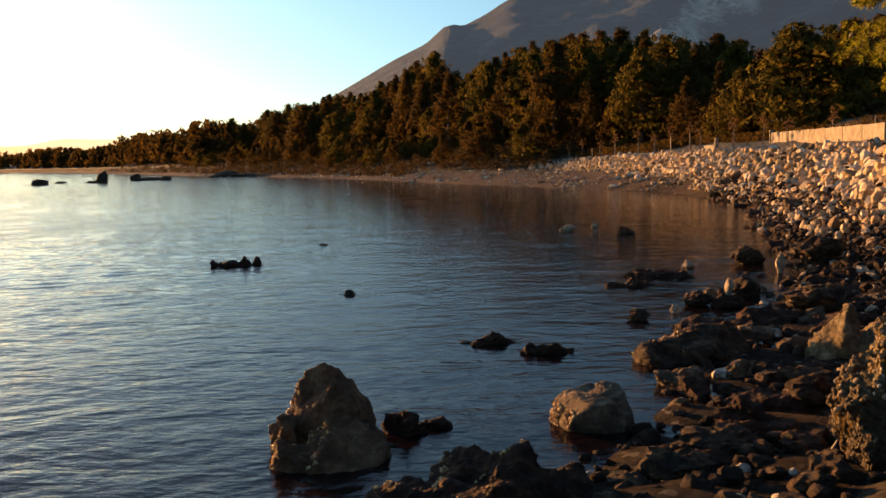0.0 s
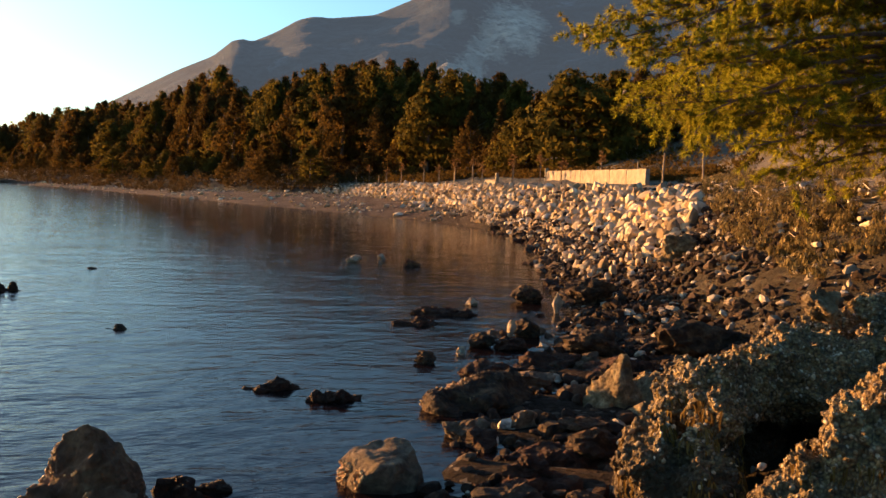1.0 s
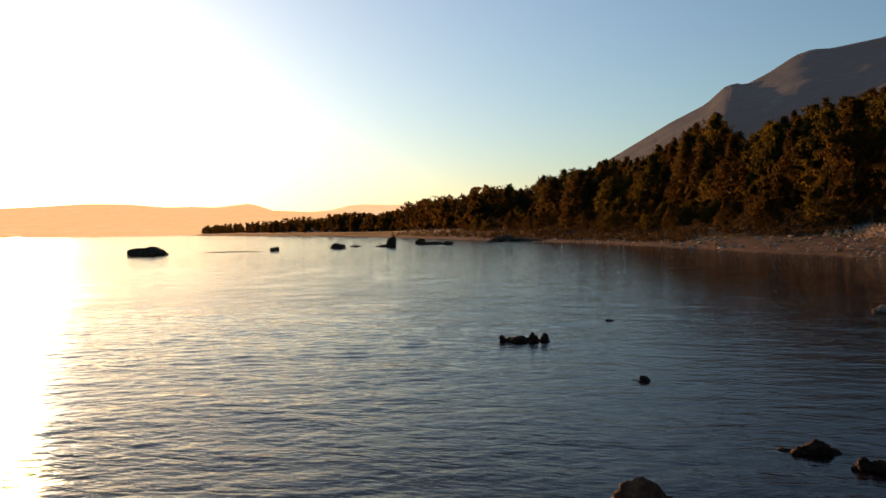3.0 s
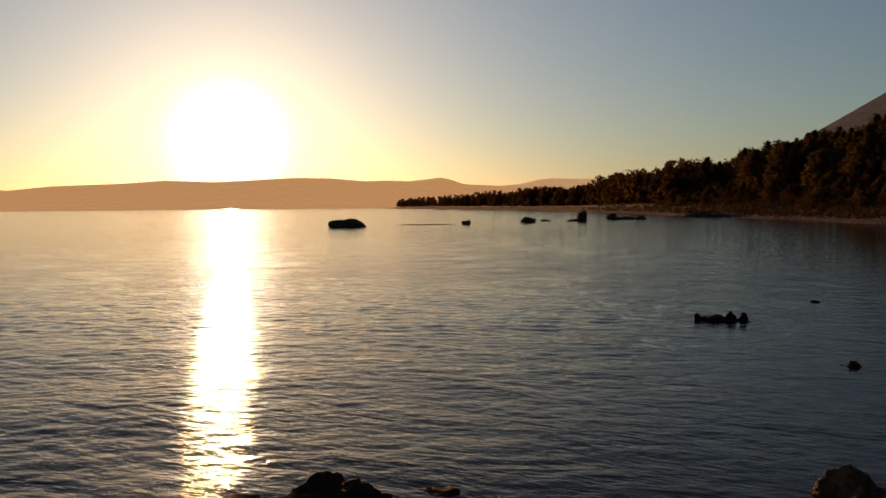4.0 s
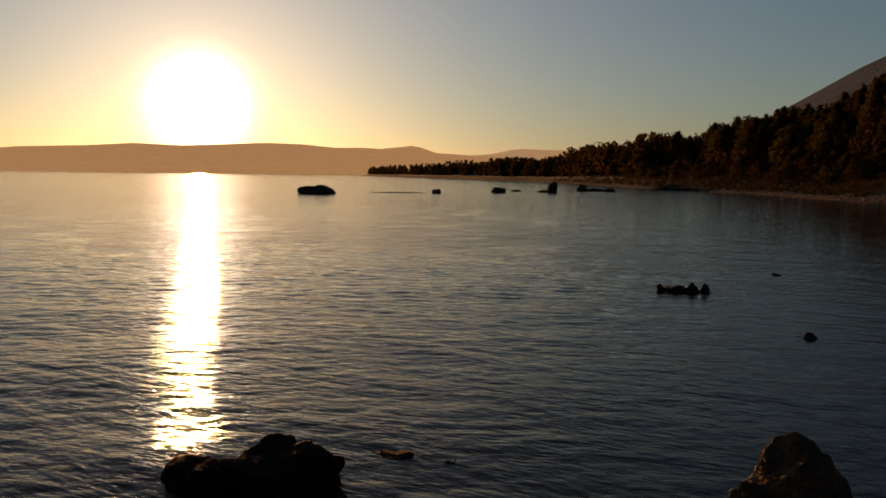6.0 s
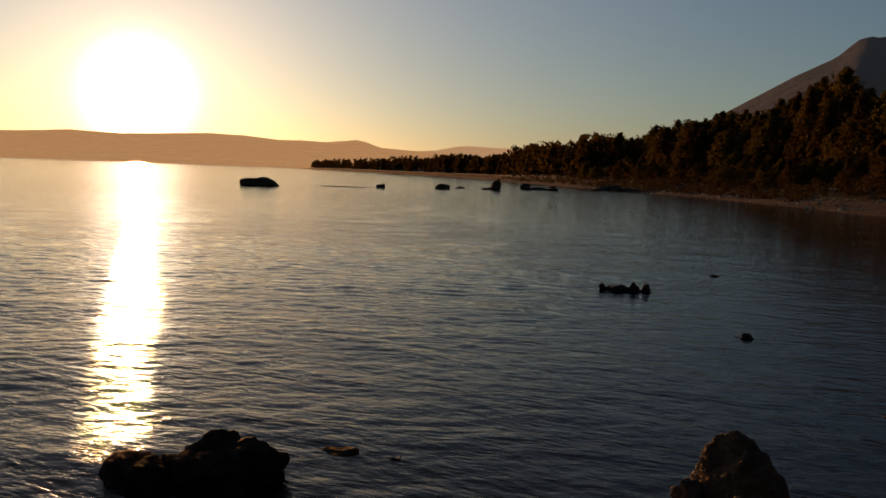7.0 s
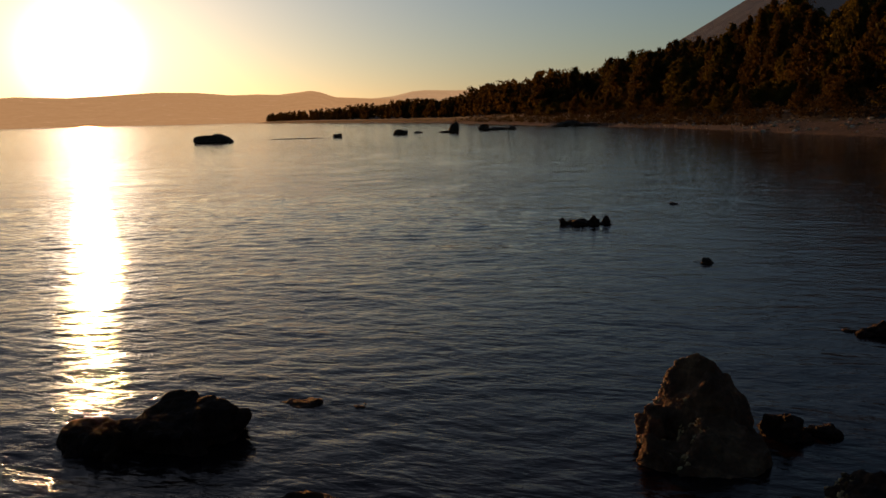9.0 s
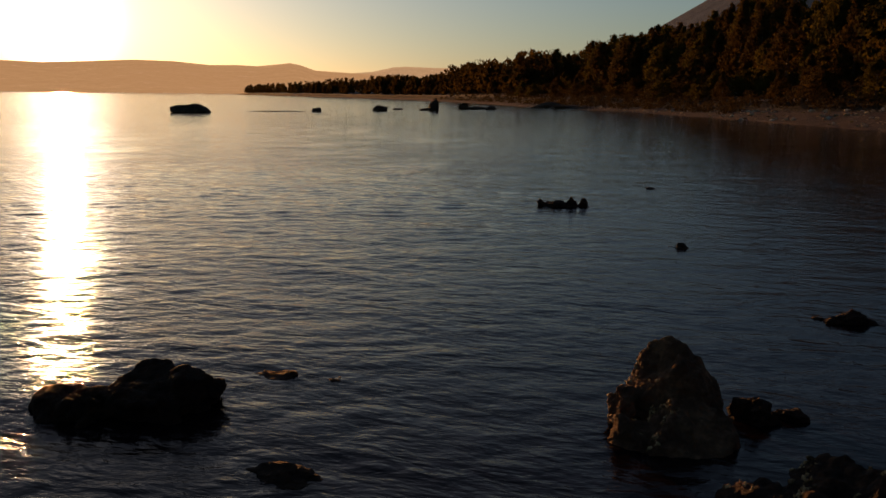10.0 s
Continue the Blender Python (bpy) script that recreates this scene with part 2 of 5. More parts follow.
def bark_material():
    k = Mat("pine_bark")
    c = k.ramp(k.noise(8.0, 6, vec=k.scaled((3, 3, 0.6))), [(0.3, (0.05, 0.035, 0.025)), (0.6, (0.14, 0.095, 0.065)), (0.8, (0.26, 0.20, 0.15))])
    k.colour(c)
    k.bump(k.noise(20.0, 6, vec=k.scaled((3, 3, 0.6))), 0.8, 0.03)
    return k.m


def water_material():
    k = Mat("sea_water", 0.04, 0.5)
    k.b.inputs["IOR"].default_value = 1.17
    k.b.inputs["Specular Tint"].default_value = (1.0, 0.74, 0.76, 1)
    # brown bottom and weed show through the shallows
    k.colour(k.ramp(k.noise(0.05, 3), [(0.3, (0.009, 0.005, 0.005)), (0.7, (0.013, 0.007, 0.006))]))
    # calm between the rocks, ruffled by the wind farther out
    away = k.nt.nodes.new("ShaderNodeVectorMath")
    away.operation = "LENGTH"
    k.link(k.pos, away.inputs[0])
    k.link(k.ramp(k.math("DIVIDE", away.outputs["Value"], 150.0), [(0.06, 0.02), (0.3, 0.045), (0.7, 0.09)]), k.b.inputs["Roughness"])
    turn = k.nt.nodes.new("ShaderNodeMapping")
    turn.inputs["Rotation"].default_value = (0, 0, -SUN_AZ + 0.25)
    turn.inputs["Scale"].default_value = (0.8, 1.6, 1.0)
    k.link(k.pos, turn.inputs["Vector"])
    # the bank and the wood shelter the inner bay from the wind
    sep = k.nt.nodes.new("ShaderNodeSeparateXYZ")
    k.link(k.pos, sep.inputs[0])
    lee = k.math("ADD", sep.outputs["X"], k.math("MULTIPLY", sep.outputs["Y"], 0.1))
    wind = k.ramp(k.math("MULTIPLY_ADD", k.math("ADD", lee, k.math("MULTIPLY", k.noise(0.12, 4), 3.0)), 0.05), [(0.40, 1.0), (0.74, 0.42)])
    swell = k.math("MULTIPLY", k.noise(0.55, 4, 0.6, vec=turn.outputs[0], distortion=0.5), 0.075)
    chop = k.math("MULTIPLY", k.noise(3.2, 5, 0.6, vec=turn.outputs[0], distortion=0.4), 0.020)
    fine = k.math("MULTIPLY", k.noise(10.0, 3, 0.55, vec=turn.outputs[0], distortion=0.3), 0.0050)
    wind = k.math("MULTIPLY", wind, k.ramp(k.math("DIVIDE", away.outputs["Value"], 100.0), [(0.05, 1.0), (0.12, 0.9), (0.4, 0.5)]))
    # small wrinkles reach the sheltered corner too
    wrinkle = k.math("MULTIPLY", k.noise(5.0, 3, 0.5, vec=turn.outputs[0], distortion=0.4), 0.0045)
    k.bump(k.math("ADD", k.math("MULTIPLY", k.math("ADD", swell, k.math("ADD", chop, fine)), wind), wrinkle), 1.0, 1.0)
    return k.m


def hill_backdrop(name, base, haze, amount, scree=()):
    """Distant land: scrub and bare limestone, its haze put on as an even glow. scree: pale slides and a sunlit slope
    painted pale, as (x, y, z, reach).
    """
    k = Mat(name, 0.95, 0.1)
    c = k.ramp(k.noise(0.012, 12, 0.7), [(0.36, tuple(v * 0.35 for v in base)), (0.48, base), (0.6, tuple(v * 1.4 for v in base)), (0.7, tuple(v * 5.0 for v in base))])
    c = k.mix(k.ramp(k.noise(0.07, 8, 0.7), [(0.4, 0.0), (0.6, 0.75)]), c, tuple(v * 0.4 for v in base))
    for x, y, z, reach in scree:
        off = k.nt.nodes.new("ShaderNodeVectorMath")
        off.operation = "SUBTRACT"
        off.inputs[1].default_value = (x, y, z)
        k.link(k.pos, off.inputs[0])
        # a pale streak runs up the slope: measured across it and by height
        across = k.nt.nodes.new("ShaderNodeVectorMath")
        across.operation = "DOT_PRODUCT"
        across.inputs[1].default_value = (0.954, -0.30, 0.0)
        k.link(off.outputs[0], across.inputs[0])
        up = k.nt.nodes.new("ShaderNodeSeparateXYZ")
        k.link(off.outputs[0], up.inputs[0])
        rise = k.math("MULTIPLY", up.outputs["Z"], 0.7)
        d = k.math("SQRT", k.math("ADD", k.math("MULTIPLY", across.outputs["Value"], across.outputs["Value"]), k.math("MULTIPLY", rise, rise)))
        near_it = k.math("SUBTRACT", 1.0, k.math("DIVIDE", d, reach))
        f = k.ramp(k.math("ADD", k.math("MULTIPLY", near_it, 0.5), k.math("MULTIPLY", k.noise(0.10, 10, 0.7, vec=k.scaled((1.0, 0.3, 1.0))), 1.3)), [(0.72, 0.0), (1.08, 0.34)])
        c = k.mix(f, c, (0.52, 0.46, 0.36))
    k.colour(c)
    k.bump(k.noise(0.02, 14, 0.75), 0.6, 30.0)
    # the haze is a glow in the material, no air is modelled
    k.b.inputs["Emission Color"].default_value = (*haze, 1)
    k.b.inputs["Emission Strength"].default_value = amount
    return k.m


def concrete_material():
    k = Mat("sunlit_concrete")
    c = k.ramp(k.noise(2.5, 8, 0.7), [(0.32, (0.11, 0.085, 0.06)), (0.5, (0.20, 0.165, 0.12)), (0.7, (0.29, 0.25, 0.20))])
    c = k.mix(k.ramp(k.noise(3.0, 5, vec=k.scaled((3, 3, 0.3))), [(0.5, 0.0), (0.75, 0.3)]), c, (0.20, 0.155, 0.11))
    k.colour(c)
    k.bump(k.noise(30.0, 6), 0.4, 0.02)
    return k.m


def wood_material(name, a, b):
    k = Mat(name)
    k.colour(k.ramp(k.noise(12.0, 6, vec=k.scaled((2, 2, 0.4))), [(0.3, a), (0.7, b)]))
    k.bump(k.noise(40.0, 4), 0.5, 0.01)
    return k.m


M_RIPRAP, M_RIPJOIN, M_COBBLE, M_CONG = riprap_material(), riprap_joined_material(), cobble_material(), conglomerate_material()
M_BANK = bank_material()
M_SAND, M_HILL, M_BARK, M_WATER, M_CONC = sand_material(), hillside_material(), bark_material(), water_material(), concrete_material()
M_FOREST = leaf_material("dark_pine_foliage", (0.056, 0.034, 0.008), (0.073, 0.0445, 0.010), (0.094, 0.056, 0.013), 0.5)
M_FOREST2 = leaf_material("olive_pine_foliage", (0.072, 0.056, 0.009), (0.094, 0.072, 0.012), (0.116, 0.087, 0.016), 0.55)
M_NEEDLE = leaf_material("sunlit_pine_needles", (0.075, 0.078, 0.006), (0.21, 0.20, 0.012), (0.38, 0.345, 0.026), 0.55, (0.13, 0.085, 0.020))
M_SPRIG = leaf_material("dry_russet_leaves", (0.10, 0.055, 0.02), (0.16, 0.09, 0.035), (0.22, 0.14, 0.06), 0.3)
M_SCRUB = leaf_material("dry_scrub", (0.06, 0.048, 0.018), (0.14, 0.105, 0.042), (0.28, 0.20, 0.09), 0.25)
M_UNDER = leaf_material("brown_undergrowth_leaves", (0.030, 0.020, 0.007), (0.055, 0.035, 0.012), (0.090, 0.056, 0.022), 0.3)
M_DRYWEED = leaf_material("dry_hanging_weed", (0.06, 0.035, 0.010), (0.14, 0.085, 0.022), (0.26, 0.17, 0.05), 0.3)
M_STAKE = wood_material("weathered_stake_wood", (0.16, 0.11, 0.07), (0.34, 0.26, 0.17))
M_DRIFT = wood_material("bleached_branch_wood", (0.28, 0.21, 0.14), (0.5, 0.42, 0.31))
M_CONE = wood_material("pine_cone_scales", (0.05, 0.035, 0.024), (0.34, 0.27, 0.20))
# pale slides on the mountain, and a sunlit slope painted like them: x, y, z, reach
SCREE_AND_LIT_SLOPE = [(337, 1094, 225, 26), (305, 1024, 194, 26), (278, 965, 168, 23), (247, 890, 141, 23), (219, 829, 116, 26), (200, 797, 102, 26), (352, 1091, 226, 26), (369, 1089, 226, 26), (338, 1005, 190, 26), (368, 1040, 208, 22), (272, 1063, 216, 14), (327, 948, 167, 18), (322, 1012, 192, 22), (312, 960, 172, 18), (285, 930, 152, 16)]
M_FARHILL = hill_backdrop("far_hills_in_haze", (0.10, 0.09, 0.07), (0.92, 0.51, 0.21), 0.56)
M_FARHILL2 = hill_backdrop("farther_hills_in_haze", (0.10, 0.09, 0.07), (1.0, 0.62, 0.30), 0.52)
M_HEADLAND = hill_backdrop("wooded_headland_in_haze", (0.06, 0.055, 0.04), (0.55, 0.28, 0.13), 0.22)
M_MOUNT = hill_backdrop("bare_mountain", (0.024, 0.031, 0.035), (0.24, 0.28, 0.32), 0.062, SCREE_AND_LIT_SLOPE)


# ---- building helpers ----
def mesh_object(name, verts, faces, material, parent=None, smooth=False):
    me = bpy.data.meshes.new(name)
    me.from_pydata([tuple(v) for v in verts], [], [tuple(f) for f in faces])
    me.materials.append(material)
    if smooth:
        me.polygons.foreach_set("use_smooth", [True] * len(me.polygons))
    me.update()
    ob = new(name, me)
    ob.parent = parent
    return ob


def part(name, bm, material, parent, label=""):
    me = bpy.data.meshes.new(name)
    bm.to_mesh(me)
    bm.free()
    me.materials.append(material)
    ob = new(name, me)
    ob.parent = parent
    if label:
        ob["label"] = label
    return ob


def sphere_points(level):
    bm = bmesh.new()
    bmesh.ops.create_icosphere(bm, subdivisions=level, radius=1.0)
    v = np.array([p.co[:] for p in bm.verts])
    f = [[p.index for p in q.verts] for q in bm.faces]
    bm.free()
    return v, f


SPHERES = {n: sphere_points(n) for n in (1, 2, 3, 4, 5)}


def rock_shape(size, seed, level=3, planes=9, rough=0.10, pits=0.0, lean=(0, 0), cut=(0.55, 0.9), sides=()):
    """A broken stone: a ball cut by random planes, then roughened. Its foot is near z = 0 at its lowest third."""
    rng = np.random.RandomState(seed)
    u, f = SPHERES[level]
    n = rng.normal(size=(planes, 3))
    n /= np.linalg.norm(n, axis=1)[:, None]
    d = rng.uniform(*cut, planes)
    if sides:  # chosen broken faces: a direction and how far out they lie
        more = np.array([q[:3] for q in sides], float)
        n = np.concatenate([n, more / np.linalg.norm(more, axis=1)[:, None]])
        d = np.concatenate([d, [q[3] for q in sides]])
    c = np.maximum(u @ n.T, 1e-3)
    r = np.minimum((d / c).min(1), 1.0)
    if level >= 3:
        off = rng.uniform(-50, 50, 3)
        for i, p in enumerate(u * 1.0):
            q = Vector(p * 1.7 + off)
            k = noise.fractal(q, 0.9, 2.1, 5) * rough
            if pits:
                cell = noise.voronoi(Vector(p * 4.5 + off))[0]
                k -= pits * max(0.0, 0.5 - cell[0]) * 1.2
                k += pits * 0.5 * noise.noise(Vector(p * 11 + off))
            k += rough * 0.22 * noise.noise(Vector(p * 7 + off)) + rough * 0.12 * noise.noise(Vector(p * 17 + off))
            r[i] *= 1 + k
    else:
        r = r * rng.uniform(1 - rough, 1 + rough, len(r))
    v = u * r[:, None] * np.array(size)
    v[:, 0] += v[:, 2] * lean[0]
    v[:, 1] += v[:, 2] * lean[1]
    return v, f


def weathered(v, f, grain, seed, pebbles=0.0):
    """Breaks up a stone's skin with knobs, pits and, where asked for, pebbles, at true size."""
    v = np.asarray(v, float)
    tri = np.array([t[:3] for t in f])
    n = np.zeros_like(v)
    face = np.cross(v[tri[:, 1]] - v[tri[:, 0]], v[tri[:, 2]] - v[tri[:, 0]])
    for k in range(3):
        np.add.at(n, tri[:, k], face)
    n /= np.linalg.norm(n, axis=1)[:, None] + 1e-12
    push = np.zeros(len(v))
    o = Vector((seed * 1.7 % 31, seed * 2.3 % 17, seed * 0.9 % 23))
    for i, p in enumerate(v):
        q = Vector(p) + o
        k = noise.fractal(q * 5.0, 0.8, 2.2, 4) * (0.45 if pebbles else 0.9)
        k -= 1.1 * max(0.0, 0.25 - abs(noise.noise(q * 6.5))) * 3.0 * max(0.0, noise.noise(q * 2.1) + 0.3)
        if pebbles:
            k += pebbles * (0.5 - min(1.0, noise.voronoi(q * 19.0)[0][0] * 1.4))
        push[i] = k
    return v + n * (push * grain)[:, None]


def rock(x, y, z, size, seed, material, label, turn=0.0, level=4, rough=0.14, pits=0.0, planes=9, lean=(0, 0), name="rock", group="", category="rock"):
    """A stone with its middle at x, y, z and half sizes in metres."""
    v, f = rock_shape(size, seed, level, planes, rough, pits, lean)
    if level >= 4:
        v = weathered(v, f, min(0.03, 0.16 * min(size)), seed, 1.0 if material is M_CONG else 0.0)
    ob = mesh_object(name, v, f, material, smooth=False)
    ob.matrix_basis = pose(x, y, z, 0, 0, turn)
    return tagged(ob, label, category, group)


# ---- the lie of the land: water's edge, foot of the bank, its crest, ground behind, hill ----
LAND = [
    ((-400, -200), (-395, -215, .5), (-390, -235, 2), (-380, -260, 3), (-300, -500, 20)),
    ((-60, -38), (-57, -41, .5), (-54, -46, 2), (-48, -56, 3), (0, -200, 20)),
    ((-12, -6), (-11, -7.5, .5), (-8, -11, 2), (-3, -18, 3), (40, -120, 20)),
    ((-4.5, -.5), (-4, -1.5, .45), (-1, -6, 1.8), (6, -12, 3), (80, -80, 20)),
    ((-2.2, 2.2), (-1.5, .8, .42), (2, -3.5, 1.2), (9, -9, 3), (95, -65, 20)),
    ((-.6, 3.5), (.2, 1.9, .42), (4, -1.5, 1.3), (12, -5, 3), (110, -50, 20)),
    ((.5, 4.6), (1.5, 3.4, .32), (6, 1.5, 1.5), (14, 0, 3.1), (120, -25, 20)),
    ((1.8, 6.6), (3, 5.6, .08), (7.5, 5, 1.6), (16, 5, 3.2), (130, 0, 20)),
    ((2.7, 8.7), (4.4, 8.2, .07), (9, 9, 1.7), (17, 11, 3.2), (135, 30, 26)),
    ((4.2, 11), (6, 10.8, .12), (10.5, 13, 1.8), (18, 17, 3.2), (135, 60, 28)),
    ((5.7, 13.9), (7.6, 14, .28), (11.5, 17, 2.0), (19, 22, 3.2), (130, 75, 32)),
    ((7.1, 17.6), (9.2, 18, .4), (13, 22, 2.0), (20, 27, 3.2), (120, 90, 30)),
    ((8.6, 23.5), (10.8, 23.8, .6), (15.5, 29, 2.15), (22, 33, 3.2), (112, 100, 28)),
    ((11.2, 30.5), (12.2, 31, .6), (17.3, 37, 2.3), (24, 41, 3.0), (105, 110, 26)),
    ((12.8, 40), (13.6, 41, .65), (17, 46.5, 2.25), (25, 50, 2.9), (90, 130, 20)),
    ((12.8, 48), (14, 50, .75), (16.3, 54, 2.2), (26, 58, 3.3), (82, 142, 17)),
    ((10.5, 56), (14, 60, .85), (15.5, 62.5, 2.15), (25, 70, 3.3), (75, 150, 13)),
    ((7, 64), (13, 70, .95), (14.4, 72, 2.1), (22, 82, 3.2), (66, 158, 10)),
    ((2.5, 74), (11, 84, 1), (12.5, 88, 1.7), (17, 96, 3), (55, 165, 12)),
    ((-4, 91), (0, 97, .8), (4, 104, 1.8), (9, 112, 3), (40, 180, 14)),
    ((-14, 114), (-10, 119, .6), (-6, 124, 1.6), (0, 132, 3), (28, 200, 16)),
    ((-28, 138), (-23, 144, .6), (-20, 148, 1.6), (-13, 157, 3), (15, 230, 17)),
    ((-42, 158), (-36, 165, .6), (-33, 170, 1.6), (-25, 180, 3), (0, 260, 17)),
    ((-58, 190), (-52, 196, .6), (-48, 200, 1.6), (-40, 210, 3), (-20, 290, 14)),
    ((-90, 248), (-84, 254, .6), (-80, 258, 1.6), (-72, 268, 3), (-60, 330, 11)),
    ((-154, 355), (-149, 362, .6), (-145, 367, 1.6), (-138, 376, 2.5), (-130, 430, 7)),
    ((-229, 448), (-224, 455, .6), (-220, 460, 1.6), (-213, 470, 2.5), (-205, 530, 6)),
    ((-365, 617), (-360, 624, .6), (-356, 630, 1.6), (-350, 640, 2.5), (-330, 700, 5)),
    ((-715, 1072), (-710, 1078, .6), (-706, 1084, 1.4), (-700, 1094, 2.5), (-690, 1120, 4)),
    ((-730, 1150), (-720, 1150, .6), (-715, 1150, 1.4), (-705, 1150, 2.0), (-685, 1150, 2)),
]


def station_lines():
    lines = [[], [], [], [], [], []]
    for shore, foot, crest, back, hill in LAND:
        s = Vector((*shore, 0.0))
        f = Vector(foot)
        lines[0].append(s + (s - f).normalized() * min(1.6, (s - f).length) + Vector((0, 0, -0.45)))
        for n, p in enumerate((s, f, crest, back, hill)):
            lines[n + 1].append(Vector(p))
    return [np.array([tuple(p) for p in line]) for line in lines]


LINES = station_lines()


def ground_at(s, u):
    """A point of the land: s counts the stations along the shore, u the lines inland (0 bed, 1 shore, 2 foot, 3 crest, 4 back, 5 hill)."""
    def along(line):
        x = np.arange(len(line))
        return np.array([np.interp(s, x, line[:, n]) for n in range(3)])
    a = min(int(u), 4)
    return along(LINES[a]) * (1 - (u - a)) + along(LINES[a + 1]) * (u - a)


def land_strip(name, u0, u1, along_steps, across, lump, scale, material, label):
    """One strip of the land between two of its lines, with uneven ground."""
    v, f, total = [], [], len(LAND) - 1
    stops = []
    for n in range(total):
        stops += list(np.linspace(n, n + 1, along_steps(n), endpoint=False))
    stops.append(total)
    us = np.linspace(u0, u1, across + 1)
    for s in stops:
        for k, u in enumerate(us):
            p = ground_at(s, u)
            edge = 0.0 if (k == 0 or k == across) else 1.0
            p[2] += edge * lump * noise.fractal(Vector((p[0] * scale, p[1] * scale, 3.0)), 1.0, 2.0, 5)
            v.append(p)
    w = across + 1
    for a in range(len(stops) - 1):
        for b in range(across):
            f.append((a * w + b, (a + 1) * w + b, (a + 1) * w + b + 1, a * w + b + 1))
    return tagged(mesh_object(name, v, f, material, smooth=True), label, "ground", kind="structure")


def near(n):
    return 14 if 3 <= n <= 17 else 6


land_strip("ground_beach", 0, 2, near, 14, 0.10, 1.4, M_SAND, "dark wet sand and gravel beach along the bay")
land_strip("ground_bank", 2, 3, near, 10, 0.18, 0.7, M_BANK, "stony bank rising behind the beach")
land_strip("ground_terrace", 3, 4, near, 8, 0.25, 0.3, M_HILL, "flat dry grass ground above the bank")
land_strip("ground_hill", 4, 5, near, 16, 2.0, 0.03, M_HILL, "dry wooded hillside behind the bay")


# ---- the sea ----
def sea():
    rng = np.random.RandomState(4)
    radii = [1.2]
    while radii[-1] < 4600:
        r = radii[-1]
        radii.append(r + max(0.042, r * r / 4300.0) if r < 60 else r * 1.06)
    radii = np.array(radii)
    az = np.concatenate([np.arange(-52, 76, 0.23), np.arange(80, 305, 3.0)])
    A, R = np.meshgrid(np.radians(az), radii)
    X, Y = -np.sin(A) * R, np.cos(A) * R
    Z = np.zeros_like(X)
    spacing = np.maximum(np.gradient(radii)[:, None] * np.ones_like(R), R * radians(0.23))
    heading = SUN_AZ + math.pi  # the swell runs in from the open bay
    for n in range(64):
        lam = 0.11 * (5.0 ** rng.uniform(0, 1)) if n > 7 else rng.uniform(1.4, 4.0)
        th = heading + rng.normal(0, 0.55)
        kx, ky = -math.sin(th) * 2 * math.pi / lam, math.cos(th) * 2 * math.pi / lam
        amp = 0.0022 * lam if n > 7 else 0.0011 * lam
        fade = np.clip((lam / spacing - 2.2) / 2.0, 0, 1)
        gust = 0.65 + 0.35 * np.sin(X * rng.uniform(-.4, .4) + Y * rng.uniform(-.4, .4) + rng.uniform(0, 6))
        Z += amp * fade * gust * np.clip(0.65 - (X + 0.1 * Y) * 0.12, 0.35, 1.0) * np.clip(0.45 + R / 25.0, 0, 1.15) * np.sin(kx * X + ky * Y + rng.uniform(0, 6.3))
    rows, cols = X.shape
    verts = np.stack([X, Y, Z], -1).reshape(-1, 3)
    i = np.arange(rows - 1)[:, None] * cols
    j = np.arange(cols)[None, :]
    jn = (j + 1) % cols
    faces = np.stack([i + j, i + cols + j, i + cols + jn, i + jn], -1).reshape(-1, 4)[:, ::-1]
    me = bpy.data.meshes.new("water")
    me.vertices.add(len(verts))
    me.vertices.foreach_set("co", verts.ravel())
    me.loops.add(faces.size)
    me.loops.foreach_set("vertex_index", faces.ravel().astype(np.int32))
    me.polygons.add(len(faces))
    me.polygons.foreach_set("loop_start", np.arange(0, faces.size, 4, dtype=np.int32))
    me.polygons.foreach_set("loop_total", np.full(len(faces), 4, dtype=np.int32))
    me.polygons.foreach_set("use_smooth", np.ones(len(faces), dtype=bool))
    me.update(calc_edges=True)
    me.validate()
    me.materials.append(M_WATER)
    return tagged(new("water", me), "dark blue rippled sea water of the bay", "sea", kind="structure")


sea()


# ---- far hills and the mountain ----
def ridge(name, profile, near_r, far_r, material, label, rough, steps=220, across=26, seed=0.0):
    """Far land whose skyline is given as (degrees to the left, degrees up)."""
    az = np.array([p[0] for p in profile])
    el = np.array([p[1] for p in profile])
    order = np.argsort(az)
    az, el = az[order], el[order]
    v, f = [], []
    for a in np.linspace(az[0], az[-1], steps):
        top = math.tan(radians(np.interp(a, az, el))) * far_r + 2.0
        for k in range(across + 4):
            q = k / across
            r = near_r + (far_r - near_r) * q
            if q <= 1:
                h = top * (q ** 1.15)
            else:
                h = top * (1 - (q - 1) * 5)
            x, y = -math.sin(radians(a)) * r, math.cos(radians(a)) * r
            n = noise.fractal(Vector((x * 0.004 + seed, y * 0.004, 1.0)), 0.9, 2.1, 6)
            n -= abs(noise.noise(Vector((x * 0.006 + seed, y * 0.002, 5.0)))) * 0.8
            h += n * rough * top * (1 - abs(2 * min(q, 1) - 1)) + n * 0.015 * top * rough * 4
            v.append((x, y, h if k else -3.0))
    w = across + 4
    for a in range(steps - 1):
        for b in range(w - 1):
            f.append((a * w + b, a * w + b + 1, (a + 1) * w + b + 1, (a + 1) * w + b))
    return tagged(mesh_object(name, v, f, material, smooth=True), label, "hills", kind="structure")


